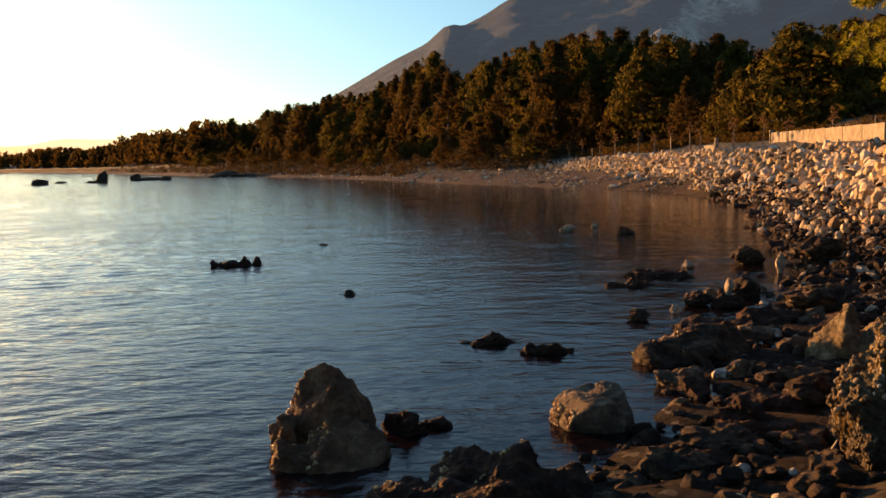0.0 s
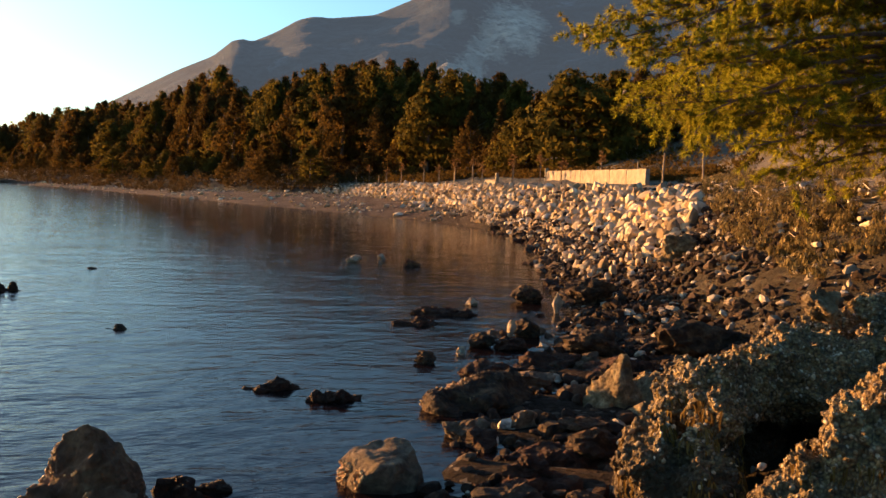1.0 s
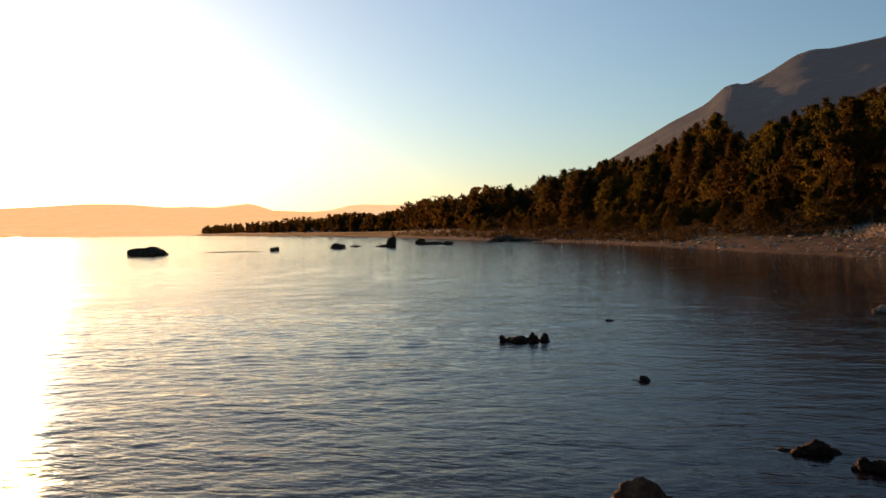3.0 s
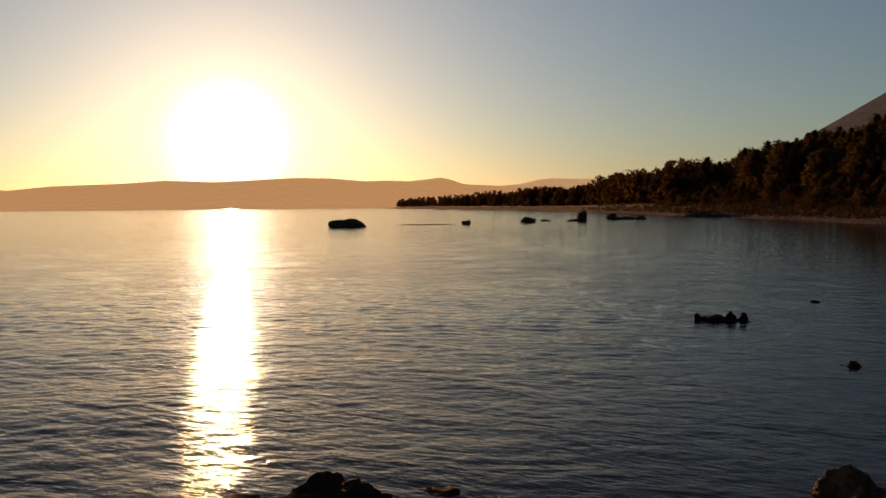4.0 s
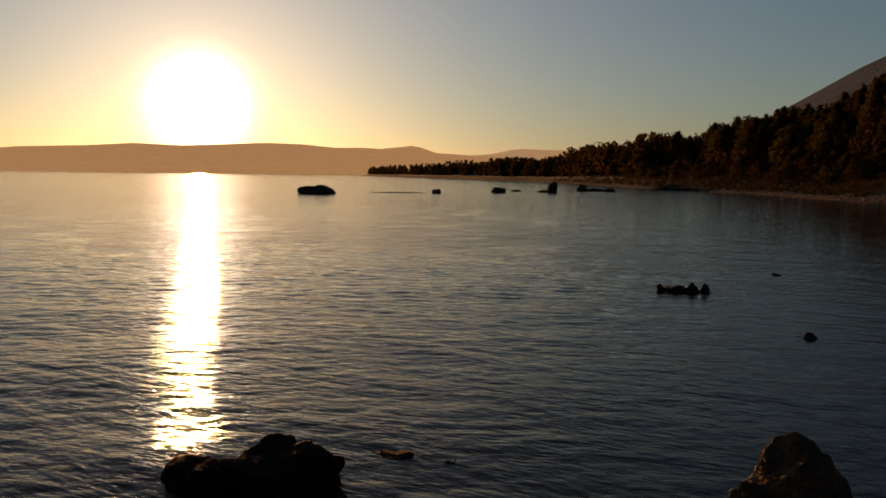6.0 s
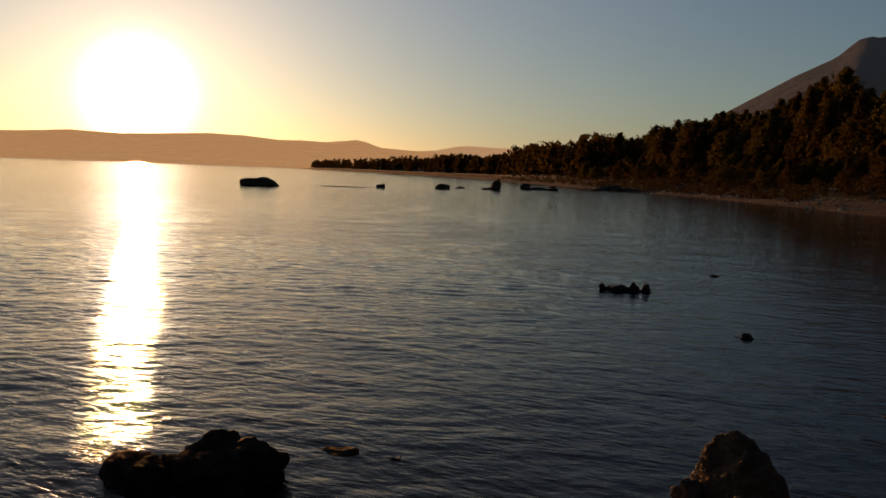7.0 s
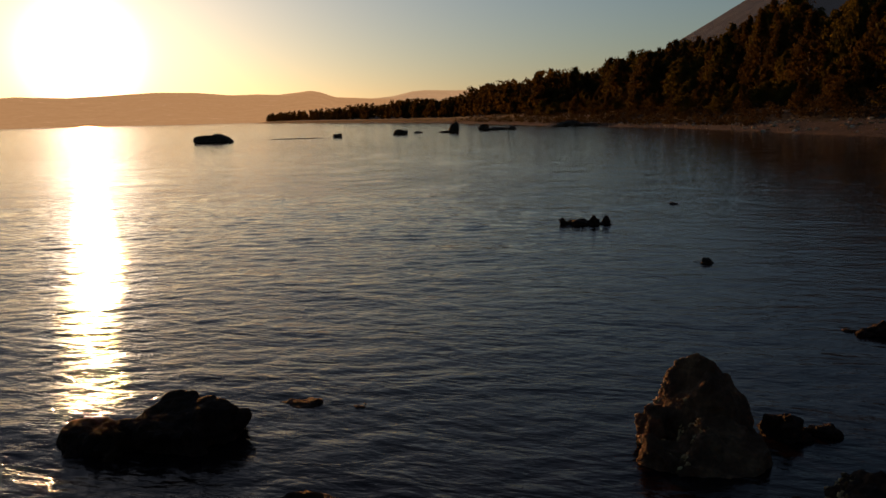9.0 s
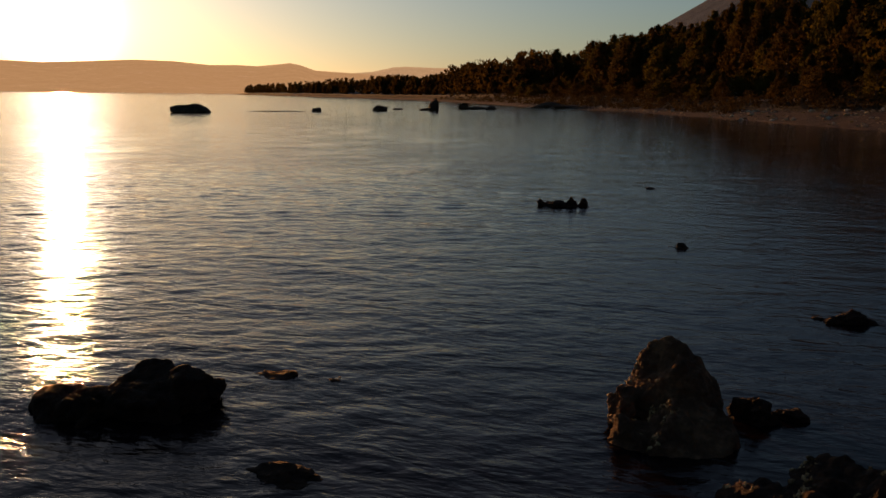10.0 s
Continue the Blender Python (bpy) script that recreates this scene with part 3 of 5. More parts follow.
MOUNTAIN = [(14, 0.6), (10, 2.6), (6.7, 4.44), (3.07, 6.52), (0.9, 7.56), (-.3, 8.6), (-.9, 8.75), (-1.5, 8.63), (-2.9, 9.3), (-4.3, 10.14), (-5.3, 10.42), (-6.3, 10.38), (-9.1, 10.7),
            (-11.7, 11.8), (-13, 12.7), (-13.9, 13.15), (-15.3, 13.06), (-16.04, 12.53), (-18.9, 12.47), (-21.7, 12.78), (-25.7, 13.1), (-32, 13.6), (-40, 12.5), (-60, 10), (-90, 6)]
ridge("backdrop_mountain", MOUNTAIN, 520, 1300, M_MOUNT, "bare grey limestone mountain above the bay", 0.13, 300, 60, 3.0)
FAR_HILLS = [(100, 0.4), (80, .8), (62.8, .92), (61.2, 1.06), (58.7, 1.28), (56.2, 1.14), (53.9, 1.39), (50.2, 1.55), (47.4, 1.75), (44.5, 1.66), (41, 1.85), (39.4, 1.92), (37.2, 1.88), (35, 1.69), (33.5, 1.72), (32.1, 1.66),
             (30.7, 1.80), (30.1, 1.88), (29.5, 1.78), (28.5, 1.44), (26.3, 1.32), (24.9, 1.25), (20, 0.9), (10, .5)]
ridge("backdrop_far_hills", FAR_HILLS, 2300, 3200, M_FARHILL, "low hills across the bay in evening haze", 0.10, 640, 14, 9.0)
FARTHER = [(34, .6), (29, 1.2), (26.3, 1.3), (24.9, 1.41), (23.6, 1.70), (22.8, 1.76), (21, 1.7), (20, 1.7), (16, 1.9), (10, 1.6), (4, 1)]
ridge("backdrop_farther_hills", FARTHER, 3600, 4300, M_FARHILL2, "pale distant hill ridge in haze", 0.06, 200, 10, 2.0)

HEADLAND = [(78, .3), (70, .75), (65, .7), (63, .72), (61.8, .82), (60.3, .78), (59.62, .40), (59.2, .1), (58.9, 0)]
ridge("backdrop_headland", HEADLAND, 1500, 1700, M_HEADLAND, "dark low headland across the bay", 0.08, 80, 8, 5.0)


# ---- trees ----
def foliage_mesh(name, centres, sizes, rng, per, leaf, material, squash=0.8, axis=None, rise=0.0):
    """Many small three-cornered leaves round the given centres; they face outwards, away from their bough and from the stem at axis."""
    n = len(centres) * per
    c = np.repeat(np.asarray(centres), per, 0)
    s = np.repeat(np.asarray(sizes), per)[:, None]
    d = rng.normal(size=(n, 3))
    d /= np.linalg.norm(d, axis=1)[:, None]
    mid = c + d * s * rng.uniform(0.3, 1.0, (n, 1)) * np.array([1, 1, squash])
    face = d * 0.8 + rng.normal(size=(n, 3)) * 0.25
    if axis is not None:
        out = mid - np.array(axis)
        out[:, 2] *= 0.6
        face += 0.7 * out / (np.linalg.norm(out, axis=1)[:, None] + 1e-6)
    face /= np.linalg.norm(face, axis=1)[:, None] + 1e-6
    a = np.cross(face, rng.normal(size=(n, 3)))
    if rise:  # needles point up and out
        up = np.array([0, 0, 1.0]) - face * face[:, 2:3]
        a = a * (1 - rise) + up * rise * 2
    a /= np.linalg.norm(a, axis=1)[:, None] + 1e-6
    b = np.cross(face, a)
    size = leaf * rng.uniform(0.6, 1.3, (n, 1))
    w = 0.7 - 0.25 * rise
    v = np.stack([mid + a * size * (1 + 0.6 * rise), mid - a * size * 0.5 + b * size * w, mid - a * size * 0.5 - b * size * w], 1).reshape(-1, 3)
    me = bpy.data.meshes.new(name)
    me.from_pydata(v.tolist(), [], np.arange(n * 3).reshape(-1, 3).tolist())
    me.materials.append(material)
    if axis is not None:  # the crown is shaded as one soft mass of needles
        soft = 0.7 * out / (np.linalg.norm(out, axis=1)[:, None] + 1e-6) + 0.5 * d + 0.35 * face
        soft /= np.linalg.norm(soft, axis=1)[:, None] + 1e-6
        me.polygons.foreach_set("use_smooth", np.ones(n, dtype=bool))
        me.normals_split_custom_set(np.repeat(soft, 3, 0).tolist())
    return me


def tube(bm, points, radii, sides=6):
    """A tapered round limb along the points."""
    rings = []
    for k, (p, r) in enumerate(zip(points, radii)):
        a = Vector(points[min(k + 1, len(points) - 1)]) - Vector(points[max(k - 1, 0)])
        q = a.to_track_quat("Z", "Y")
        rings.append([bm.verts.new(Vector(p) + q @ Vector((math.cos(t) * r, math.sin(t) * r, 0))) for t in np.linspace(0, 2 * math.pi, sides, endpoint=False)])
    for one, two in zip(rings, rings[1:]):
        for k in range(sides):
            bm.faces.new((one[k], one[(k + 1) % sides], two[(k + 1) % sides], two[k]))
    bm.faces.new(rings[0][::-1])
    bm.faces.new(rings[-1])


def forest_tree(seed, height, width, top, material, name, label):
    """A pine of the hillside wood; top: how far its crown narrows (0 round, 1 pointed)."""
    rng = np.random.RandomState(seed)
    root = new(name)
    bm = bmesh.new()
    lean = rng.normal(0, 0.03, 2)
    pts = [(lean[0] * z * height, lean[1] * z * height, z * height) for z in (-0.05, 0.0, 0.3, 0.6, 0.95)]
    tube(bm, pts, [0.028 * height * k for k in (0.8, 0.7, 0.5, 0.3, 0.06)], 7)
    for k in range(9):
        z, a = rng.uniform(0.2, 0.8), rng.uniform(0, 6.28)
        l = width * 0.5 * rng.uniform(0.5, 0.9) * (1 - z * 0.5)
        p0 = Vector((lean[0] * z * height, lean[1] * z * height, z * height))
        tube(bm, [p0, p0 + Vector((math.cos(a) * l * 0.5, math.sin(a) * l * 0.5, l * 0.25)), p0 + Vector((math.cos(a) * l, math.sin(a) * l, l * 0.55))], [0.008 * height, 0.005 * height, 0.002 * height], 4)
    part("trunk", bm, M_BARK, root)
    centres, sizes = [], []
    # a crown of separate boughs, each a cluster of sprays
    for k in range(58):
        z = rng.uniform(0.02, 1.0)
        full = (1 - max(0.0, z - 0.3) / 0.7) ** (0.55 + 0.5 * top) * min(1.0, 0.55 + z * 2.0)
        rad = width * 0.5 * full * rng.uniform(0.55, 1.05)
        a = rng.uniform(0, 6.28)
        bough = np.array([math.cos(a) * rad + lean[0] * z * height, math.sin(a) * rad + lean[1] * z * height, height * (0.06 + 0.94 * z)])
        for m in range(9):
            centres.append(bough + rng.normal(size=3) * np.array([0.34, 0.34, 0.6]) * (0.35 + 0.75 * full) * width / 4.2)
            sizes.append(rng.uniform(0.24, 0.44) * width / 4.2)
    me = foliage_mesh("crown", centres, sizes, rng, 12, 0.145 * width / 4.2, material, axis=(0, 0, height * 0.45), rise=0.6)
    crown = new("crown", me)
    crown.parent = root
    return tagged(root, label, "tree", "pines of the hillside wood")


SKYLINE = [(40, 0), (33.6, .1), (32.6, .5), (30.6, .64), (28.4, .74), (27, .94), (25.2, 1.03), (23.4, 1.2), (21.6, 1.07), (19.8, 1.66), (18.8, 2.02), (17.7, 2.1), (16.2, 2.18), (15.7, 2.66), (13.2, 2.8), (12.5, 2.6), (11, 3.36),
           (9.2, 3.75), (7.4, 4.15), (4.9, 4.45), (4, 4.8), (2.7, 6.0), (.2, 6.62), (-.3, 6.1), (-.9, 5.6), (-2.3, 6.0), (-4.9, 7.1), (-7.9, 8.32), (-10.8, 8.0), (-13, 7.8), (-15.2, 7.2), (-17.3, 7.3), (-18.2, 6.7), (-20.5, 8.1), (-21.5, 7.2), (-22.9, 6.25), (-25.5, 5.4), (-35, 6), (-60, 6)]
SKY_AZ = np.array([p[0] for p in SKYLINE])[::-1]
SKY_EL = np.array([p[1] for p in SKYLINE])[::-1]


def wood():
    kinds = []
    for k in range(5):
        kinds.append(forest_tree(20 + k, 10.0, (5.6, 6.4, 5.0, 7.0, 6.0)[k], (0.8, 0.5, 1.2, 0.6, 1.0)[k], M_FOREST, "pine_tree", "dark green pine with a dense crown on the hillside"))
    for k in range(3):
        kinds.append(forest_tree(40 + k, 10.0, (6.0, 6.8, 7.6)[k], (0.9, 0.5, 0.2)[k], M_FOREST2, "pine_tree", "olive green pine with a full crown on the hillside"))
    rng = np.random.RandomState(11)
    spots = []
    # the front of the wood along the terrace, then rows up the hill
    for s0, s1, u0, u1, gap, count in ((18.3, 23.8, 2.75, 3.9, 2.6, 48), (13.2, 23.5, 3.95, 4.12, 3.2, 70), (13.5, 24.0, 4.1, 4.45, 4.2, 78), (14.0, 24.5, 4.45, 5.0, 5.5, 60)):
        made = 0
        for _ in range(count * 30):
            if made >= count:
                break
            s, u = rng.uniform(s0, s1), rng.uniform(u0, u1)
            p = ground_at(s, u)
            if any((p[0] - q[0]) ** 2 + (p[1] - q[1]) ** 2 < gap * gap for q in spots):
                continue
            spots.append((p[0], p[1], p[2], u))
            made += 1
    for n, (x, y, z, u) in enumerate(spots):
        far, a = math.hypot(x, y), math.degrees(math.atan2(-x, y))
        roof = 2.1 + far * math.tan(radians(np.interp(a, SKY_AZ, SKY_EL)))
        tall = rng.uniform(0.62, 0.95) if u < 4.12 else rng.uniform(0.8, 1.04)
        h = min((roof - z) * tall, rng.uniform(11, 14) if not -0.8 < a < 3.2 else 18.0)
        if u < 3.92:
            h = rng.uniform(2.5, 5.0)
        elif u < 4.02 and rng.rand() < 0.5:
            h *= 0.6
        if h < 2.0 or a < -25.5 or (a < -20 and far < 85):
            continue
        kind = kinds[rng.randint(0, 5)] if rng.rand() < 0.62 else kinds[5 + rng.randint(0, 3)]
        k = h / 10.0
        wide = max(k, 0.55) * rng.uniform(0.85, 1.2)
        one = copy_thing(kind, pose(x, y, z - 0.1, 0, 0, rng.uniform(0, 360)))
        one.scale = (wide, wide, k)
    for x, y, z, h, w, n in ((28.5, 70.0, 2.9, 8.6, 1.35, 7), (32.5, 71.0, 3.2, 9.0, 1.25, 6), (25.0, 74.0, 2.9, 6.0, 0.9, 5)):
        one = copy_thing(kinds[n], pose(x, y, z, 0, 0, 40 * n))
        one.scale = (w, w, h / 10.0)
    # thin growth up the slope beyond the end of the wall
    for n, (st, u, h) in enumerate(((15.6, 4.20, 7.5), (15.2, 4.25, 8.0), (14.8, 4.22, 6.5), (14.4, 4.25, 7.0), (15.9, 4.33, 9.0), (14.0, 4.3, 7.0), (15.0, 4.4, 8.0), (13.6, 4.35, 6.0))):
        x, y, z = ground_at(st, u)
        one = copy_thing(kinds[(3 * n + 1) % 8], pose(x, y, z - 0.2, 0, 0, 53 * n))
        one.scale = (1.05, 1.05, h / 10.0)
    for kind in kinds:
        for o in list(kind.children) + [kind]:
            bpy.data.objects.remove(o)


wood()


def far_wood():
    """The wooded spit and the low scrub at the foot of the wood, too many to count."""
    rng = np.random.RandomState(5)
    centres, sizes = [], []
    for _ in range(900):
        s, u = rng.uniform(23.8, 28.3), rng.uniform(3.4, 5.0)
        x, y, z = ground_at(s, u)
        far, a = math.hypot(x, y), math.degrees(math.atan2(-x, y))
        roof = 2.1 + far * math.tan(radians(np.interp(a, SKY_AZ, SKY_EL)))
        h = min(max((roof - z) * rng.uniform(0.5, 1.05), 2.0), 13.0)
        w = h * rng.uniform(0.22, 0.4)
        for k in range(14):
            q = rng.uniform(0.1, 1.0)
            c = rng.normal(size=2) * w * 0.5 * (1.15 - q)
            centres.append((x + c[0], y + c[1], z + h * q))
            sizes.append(w * 0.4)
    ob = new("far_woodland", foliage_mesh("far_woodland", centres, np.array(sizes), rng, 7, 0.8, M_FOREST, rise=0.5))
    tagged(ob, "dark wooded spit reaching into the bay", "woodland", kind="stuff")
    centres, sizes = [], []
    for _ in range(1700):
        s = rng.uniform(18.1, 24.5)
        u = rng.uniform(2.1 if s < 19.3 else 1.5, 4.05)
        x, y, z = ground_at(s, u)
        tall = 0.5 + 2.2 * max(0.0, noise.noise(Vector((x * 0.25, y * 0.25, 0)))) + 0.5 * (u - 2)
        centres.append((x, y, z + rng.uniform(0.1, tall)))
        sizes.append(rng.uniform(0.4, 1.0))
    ob = new("undergrowth", foliage_mesh("undergrowth", centres, np.array(sizes), rng, 26, 0.14, M_UNDER))
    tagged(ob, "low olive and brown scrub at the edge of the wood", "scrub", kind="stuff")
    centres, sizes = [], []
    for _ in range(760):
        s = rng.uniform(12.6, 18.5)
        u = rng.uniform(3.25, 4.05) if s > 16.6 else rng.uniform(3.7, 4.2)
        x, y, z = ground_at(s, u)
        centres.append((x, y, z + rng.uniform(0.0, 0.5)))
        sizes.append(rng.uniform(0.3, 0.8))
    ob = new("terrace_scrub", foliage_mesh("terrace_scrub", centres, np.array(sizes), rng, 36, 0.11, M_FOREST))
    tagged(ob, "low dark scrub on the ground behind the bank", "scrub", kind="stuff")


far_wood()


def far_beach_stones():
    """Pale stones and dark wrack strewn over the far beach."""
    rng = np.random.RandomState(41)
    vs, fs, base = [], [], 0
    for _ in range(900):
        s, u = rng.uniform(15.0, 22.5), 1.0 + 1.1 * rng.uniform(0, 1) ** 0.8
        x, y, z = ground_at(s, u)
        if noise.noise(Vector((x * 0.3, y * 0.3, 7.0))) < -0.1:
            continue
        v, f = rock_shape((1.0, 0.8, 0.6), rng.randint(0, 9999), 1, 6, 0.1)
        r = 0.10 + 0.26 * rng.uniform(0, 1) ** 3
        vs.append(v * r + np.array((x, y, z + r * 0.2)))
        fs += [[i + base for i in t] for t in f]
        base += len(v)
    tagged(mesh_object("far_beach_stones", np.concatenate(vs), fs, M_RIPJOIN), "pale stones strewn over the far beach", "stones", kind="stuff")


far_beach_stones()


# ---- the rubble bank ----
def rubble():
    rng = np.random.RandomState(8)
    bank = new("rubble_bank")
    tagged(bank, "sunlit bank of pale quarried limestone blocks", "stone bank")
    shapes = []
    for k in range(10):
        v, f = rock_shape((1.0, rng.uniform(0.55, 0.95), rng.uniform(0.45, 0.85)), 300 + k, 2, 9, 0.04, cut=(0.32, 0.75))
        me = bpy.data.meshes.new("stone")
        me.from_pydata(v.tolist(), [], f)
        me.materials.append(M_RIPRAP)
        shapes.append((me, v, f))
    joined_v, joined_f, made = [], [], 0
    spots = []
    for _ in range(4900):
        s = rng.uniform(11.0, 18.25)
        u = rng.uniform(1.3, 3.0) if s < 14.8 else rng.uniform(1.97, 3.0)
        if u < 1.9 and rng.rand() < 0.45:
            u += 1.0
        spots.append((s, u))
    spots.sort()
    for s, u in spots:
        x, y, z = ground_at(s, u)
        r = (0.11 + 0.26 * rng.uniform(0, 1) ** 2.2) * (1.0 if u > 2.1 else 0.6)
        m = pose(x, y, z + r * rng.uniform(0.15, 0.6), rng.uniform(0, 360), rng.uniform(0, 360), rng.uniform(0, 360)) @ Matrix.Scale(r, 4)
        me, v, f = shapes[rng.randint(0, 10)]
        if made < 300 and u > 2.0 and r > 0.2 and s < 15.5:
            ob = new("stone", me)
            ob.parent = bank
            ob.matrix_basis = m
            made += 1
        else:
            base = sum(len(q) for q in joined_v)
            joined_v.append(v @ np.array(m.to_3x3()).T + np.array(m.translation))
            joined_f += [[i + base for i in t] for t in f]
    ob = mesh_object("loose_rubble", np.concatenate(joined_v), joined_f, M_RIPJOIN, bank)
    ob["kind"] = "stuff"


rubble()


# ---- rocks in and beside the water ----
def joined_rock(pieces, material, label, name="boulder", grain=0.02, rough=0.16, pits=0.12, skin=0.045, sides=(), planes=10):
    """One boulder grown from several lumps, fused into one skin: (x, y, z, half sizes, seed, lean, taper)."""
    vs, fs = [], []
    for x, y, z, size, seed, lean, taper in pieces:
        v, f = rock_shape(size, seed, 5, planes, rough, pits, lean, sides=sides)
        k = 1 - taper * np.clip(v[:, 2] / size[2], -1, 1)
        v[:, 0] *= k
        v[:, 1] *= k
        base = sum(len(q) for q in vs)
        vs.append(v + np.array((x, y, z)))
        fs += [[i + base for i in t] for t in f]
    ob = mesh_object(name, np.concatenate(vs), fs, material)
    fuse = ob.modifiers.new("fuse", "REMESH")
    fuse.mode, fuse.voxel_size = "VOXEL", grain
    me = bpy.data.meshes.new_from_object(ob.evaluated_get(bpy.context.evaluated_depsgraph_get()))
    ob.modifiers.clear()
    ob.data = me
    v = np.empty(len(me.vertices) * 3)
    me.vertices.foreach_get("co", v)
    v = weathered(v.reshape(-1, 3), [p.vertices[:] for p in me.polygons], skin, pieces[0][4], 1.0 if material is M_CONG else 0.0)
    me.vertices.foreach_set("co", v.ravel())
    me.polygons.foreach_set("use_smooth", [False] * len(me.polygons))
    me.update()
    return tagged(ob, label, "rock")


def shell_material():
    k = Mat("wet_shell_crust", 0.5, 0.25)
    # the pale gold also stands in for sun glints on the wet shells
    k.colour(k.ramp(k.island, [(0.0, (0.08, 0.036, 0.012)), (0.5, (0.26, 0.14, 0.050)), (1.0, (0.58, 0.38, 0.17))]))
    k.bump(k.noise(120.0, 4), 0.8, 0.006)
    return k.m


M_SHELL = shell_material()


def shell_crust(ob, seed, count, low, high):
    """Wet shells and weed in patches between two heights, kept to the sunlit faces of a rock to brighten them."""
    rng = np.random.RandomState(seed)
    me = ob.data
    co = np.empty(len(me.vertices) * 3)
    me.vertices.foreach_get("co", co)
    co = co.reshape(-1, 3)
    no = np.array([v.normal[:] for v in me.vertices])
    # only faces turned to the sun are picked, so the lit side gets paler
    good = np.where((co[:, 2] > low) & (co[:, 2] < high) & (no[:, 0] < -0.3) & (no[:, 1] < 0.75) & (no[:, 1] * 0.72 - no[:, 0] * 0.69 > 0.22))[0]
    vs, fs, base = [], [], 0
    for i in rng.choice(good, count):
        if noise.noise(Vector(co[i] * 7.0)) < -0.02:
            continue
        u, f = rock_shape((1.0, rng.uniform(0.6, 1.0), rng.uniform(0.5, 0.9)), rng.randint(0, 9999), 1, 6, 0.15)
        r = 0.006 + 0.014 * rng.uniform(0, 1) ** 2
        m = np.array(pose(0, 0, 0, rng.uniform(0, 360), rng.uniform(0, 360), 0).to_3x3())
        vs.append((u * r) @ m.T + co[i] + no[i] * r * 0.3)
        fs += [[j + base for j in t] for t in f]
        base += len(u)
    crust = mesh_object("shell_crust", np.concatenate(vs), fs, M_SHELL, ob)
    crust["kind"], crust["label"] = "stuff", "glistening wet crust of small shells"


tall_boulder = joined_rock([(-0.79, 5.84, 0.10, (0.32, 0.33, 0.45), 31, (-0.08, 0.0), 0.30), (-0.72, 5.52, -0.06, (0.39, 0.36, 0.36), 37, (0, 0.1), 0.10), (-0.95, 5.42, -0.05, (0.20, 0.26, 0.27), 38, (0, 0), 0.1), (-1.06, 5.72, 0.10, (0.12, 0.16, 0.16), 39, (0, 0), 0.0)],
            M_GREY, "tall brown pitted limestone boulder standing in the water", grain=0.012, rough=0.09, pits=0.07, skin=0.038)
shell_crust(tall_boulder, 5, 900, -0.02, 0.36)
low_rock = joined_rock([(0.22, 4.72, -0.02, (0.55, 0.48, 0.34), 51, (0, 0), 0.15), (0.62, 4.70, -0.05, (0.35, 0.40, 0.26), 52, (0, 0), 0.1), (-0.18, 4.6, -0.08, (0.3, 0.35, 0.24), 53, (0, 0), 0.1)],
            M_WEED, "broad low rock covered in dark brown weed at the water's edge", rough=0.22)
shell_crust(low_rock, 6, 350, 0.08, 0.4)
joined_rock([(-4.00, 4.80, -0.04, (0.40, 0.36, 0.29), 61, (0, 0), -0.12), (-3.78, 4.92, 0.03, (0.17, 0.24, 0.25), 62, (0.1, 0), -0.1), (-4.40, 4.58, -0.05, (0.36, 0.30, 0.22), 63, (0, 0), -0.1), (-4.20, 4.70, -0.04, (0.32, 0.30, 0.26), 64, (0, 0), -0.1)],
            M_WEED, "dark weedy rock awash in the sea", rough=0.2, pits=0.18, skin=0.06, sides=((0, 0, 1, .78),))
square_boulder = joined_rock([(1.07, 6.14, 0.03, (0.36, 0.34, 0.34), 71, (0.05, 0), 0.0)],
            M_LIME, "pale square limestone boulder at the water's edge", grain=0.014, rough=0.05, pits=0.04, skin=0.02, planes=4,
            sides=((-.93, -.32, .18, .70), (.30, -.94, .16, .68), (-.06, -.1, 1, .55), (.97, .1, .15, .70), (-.5, .85, .1, .75), (-.7, -.3, -.6, .72)))
shell_crust(square_boulder, 7, 420, -0.02, 0.14)
brown_mass = joined_rock([(2.25, 8.25, 0.02, (0.46, 0.40, 0.26), 81, (0, 0), 0.1), (2.65, 8.35, 0.05, (0.38, 0.36, 0.26), 82, (0, 0), 0.1), (1.98, 8.05, -0.02, (0.22, 0.24, 0.2), 83, (0, 0), 0)],
            M_BROWN, "brown rugged rock mass at the water's edge")
shell_crust(brown_mass, 8, 420, 0.0, 0.26)
joined_rock([(3.56, 7.80, 0.10, (0.30, 0.36, 0.54), 91, (0.16, 0), 0.30), (3.95, 7.85, 0.05, (0.46, 0.42, 0.40), 92, (0, 0), 0.1), (3.62, 7.35, 0.03, (0.22, 0.22, 0.22), 93, (0, 0), 0.1)],
            M_OCHRE, "tall ochre boulder with a sunlit side", grain=0.016, rough=0.13, pits=0.12, skin=0.045, planes=5,
            sides=((-.9, -.35, .35, .62), (.35, -.9, .25, .62), (.8, 0, .6, .66), (-.2, .6, .8, .70)))
joined_rock([(1.95, 5.75, 0.0, (0.55, 0.32, 0.17), 84, (0, 0), .1), (2.45, 6.35, 0.02, (0.50, 0.30, 0.18), 85, (0, 0), .1), (1.55, 5.2, -0.02, (0.42, 0.28, 0.17), 86, (0, 0), .1)],
            M_WEED, "low dark weedy ledges on the shore", name="rock_ledge")
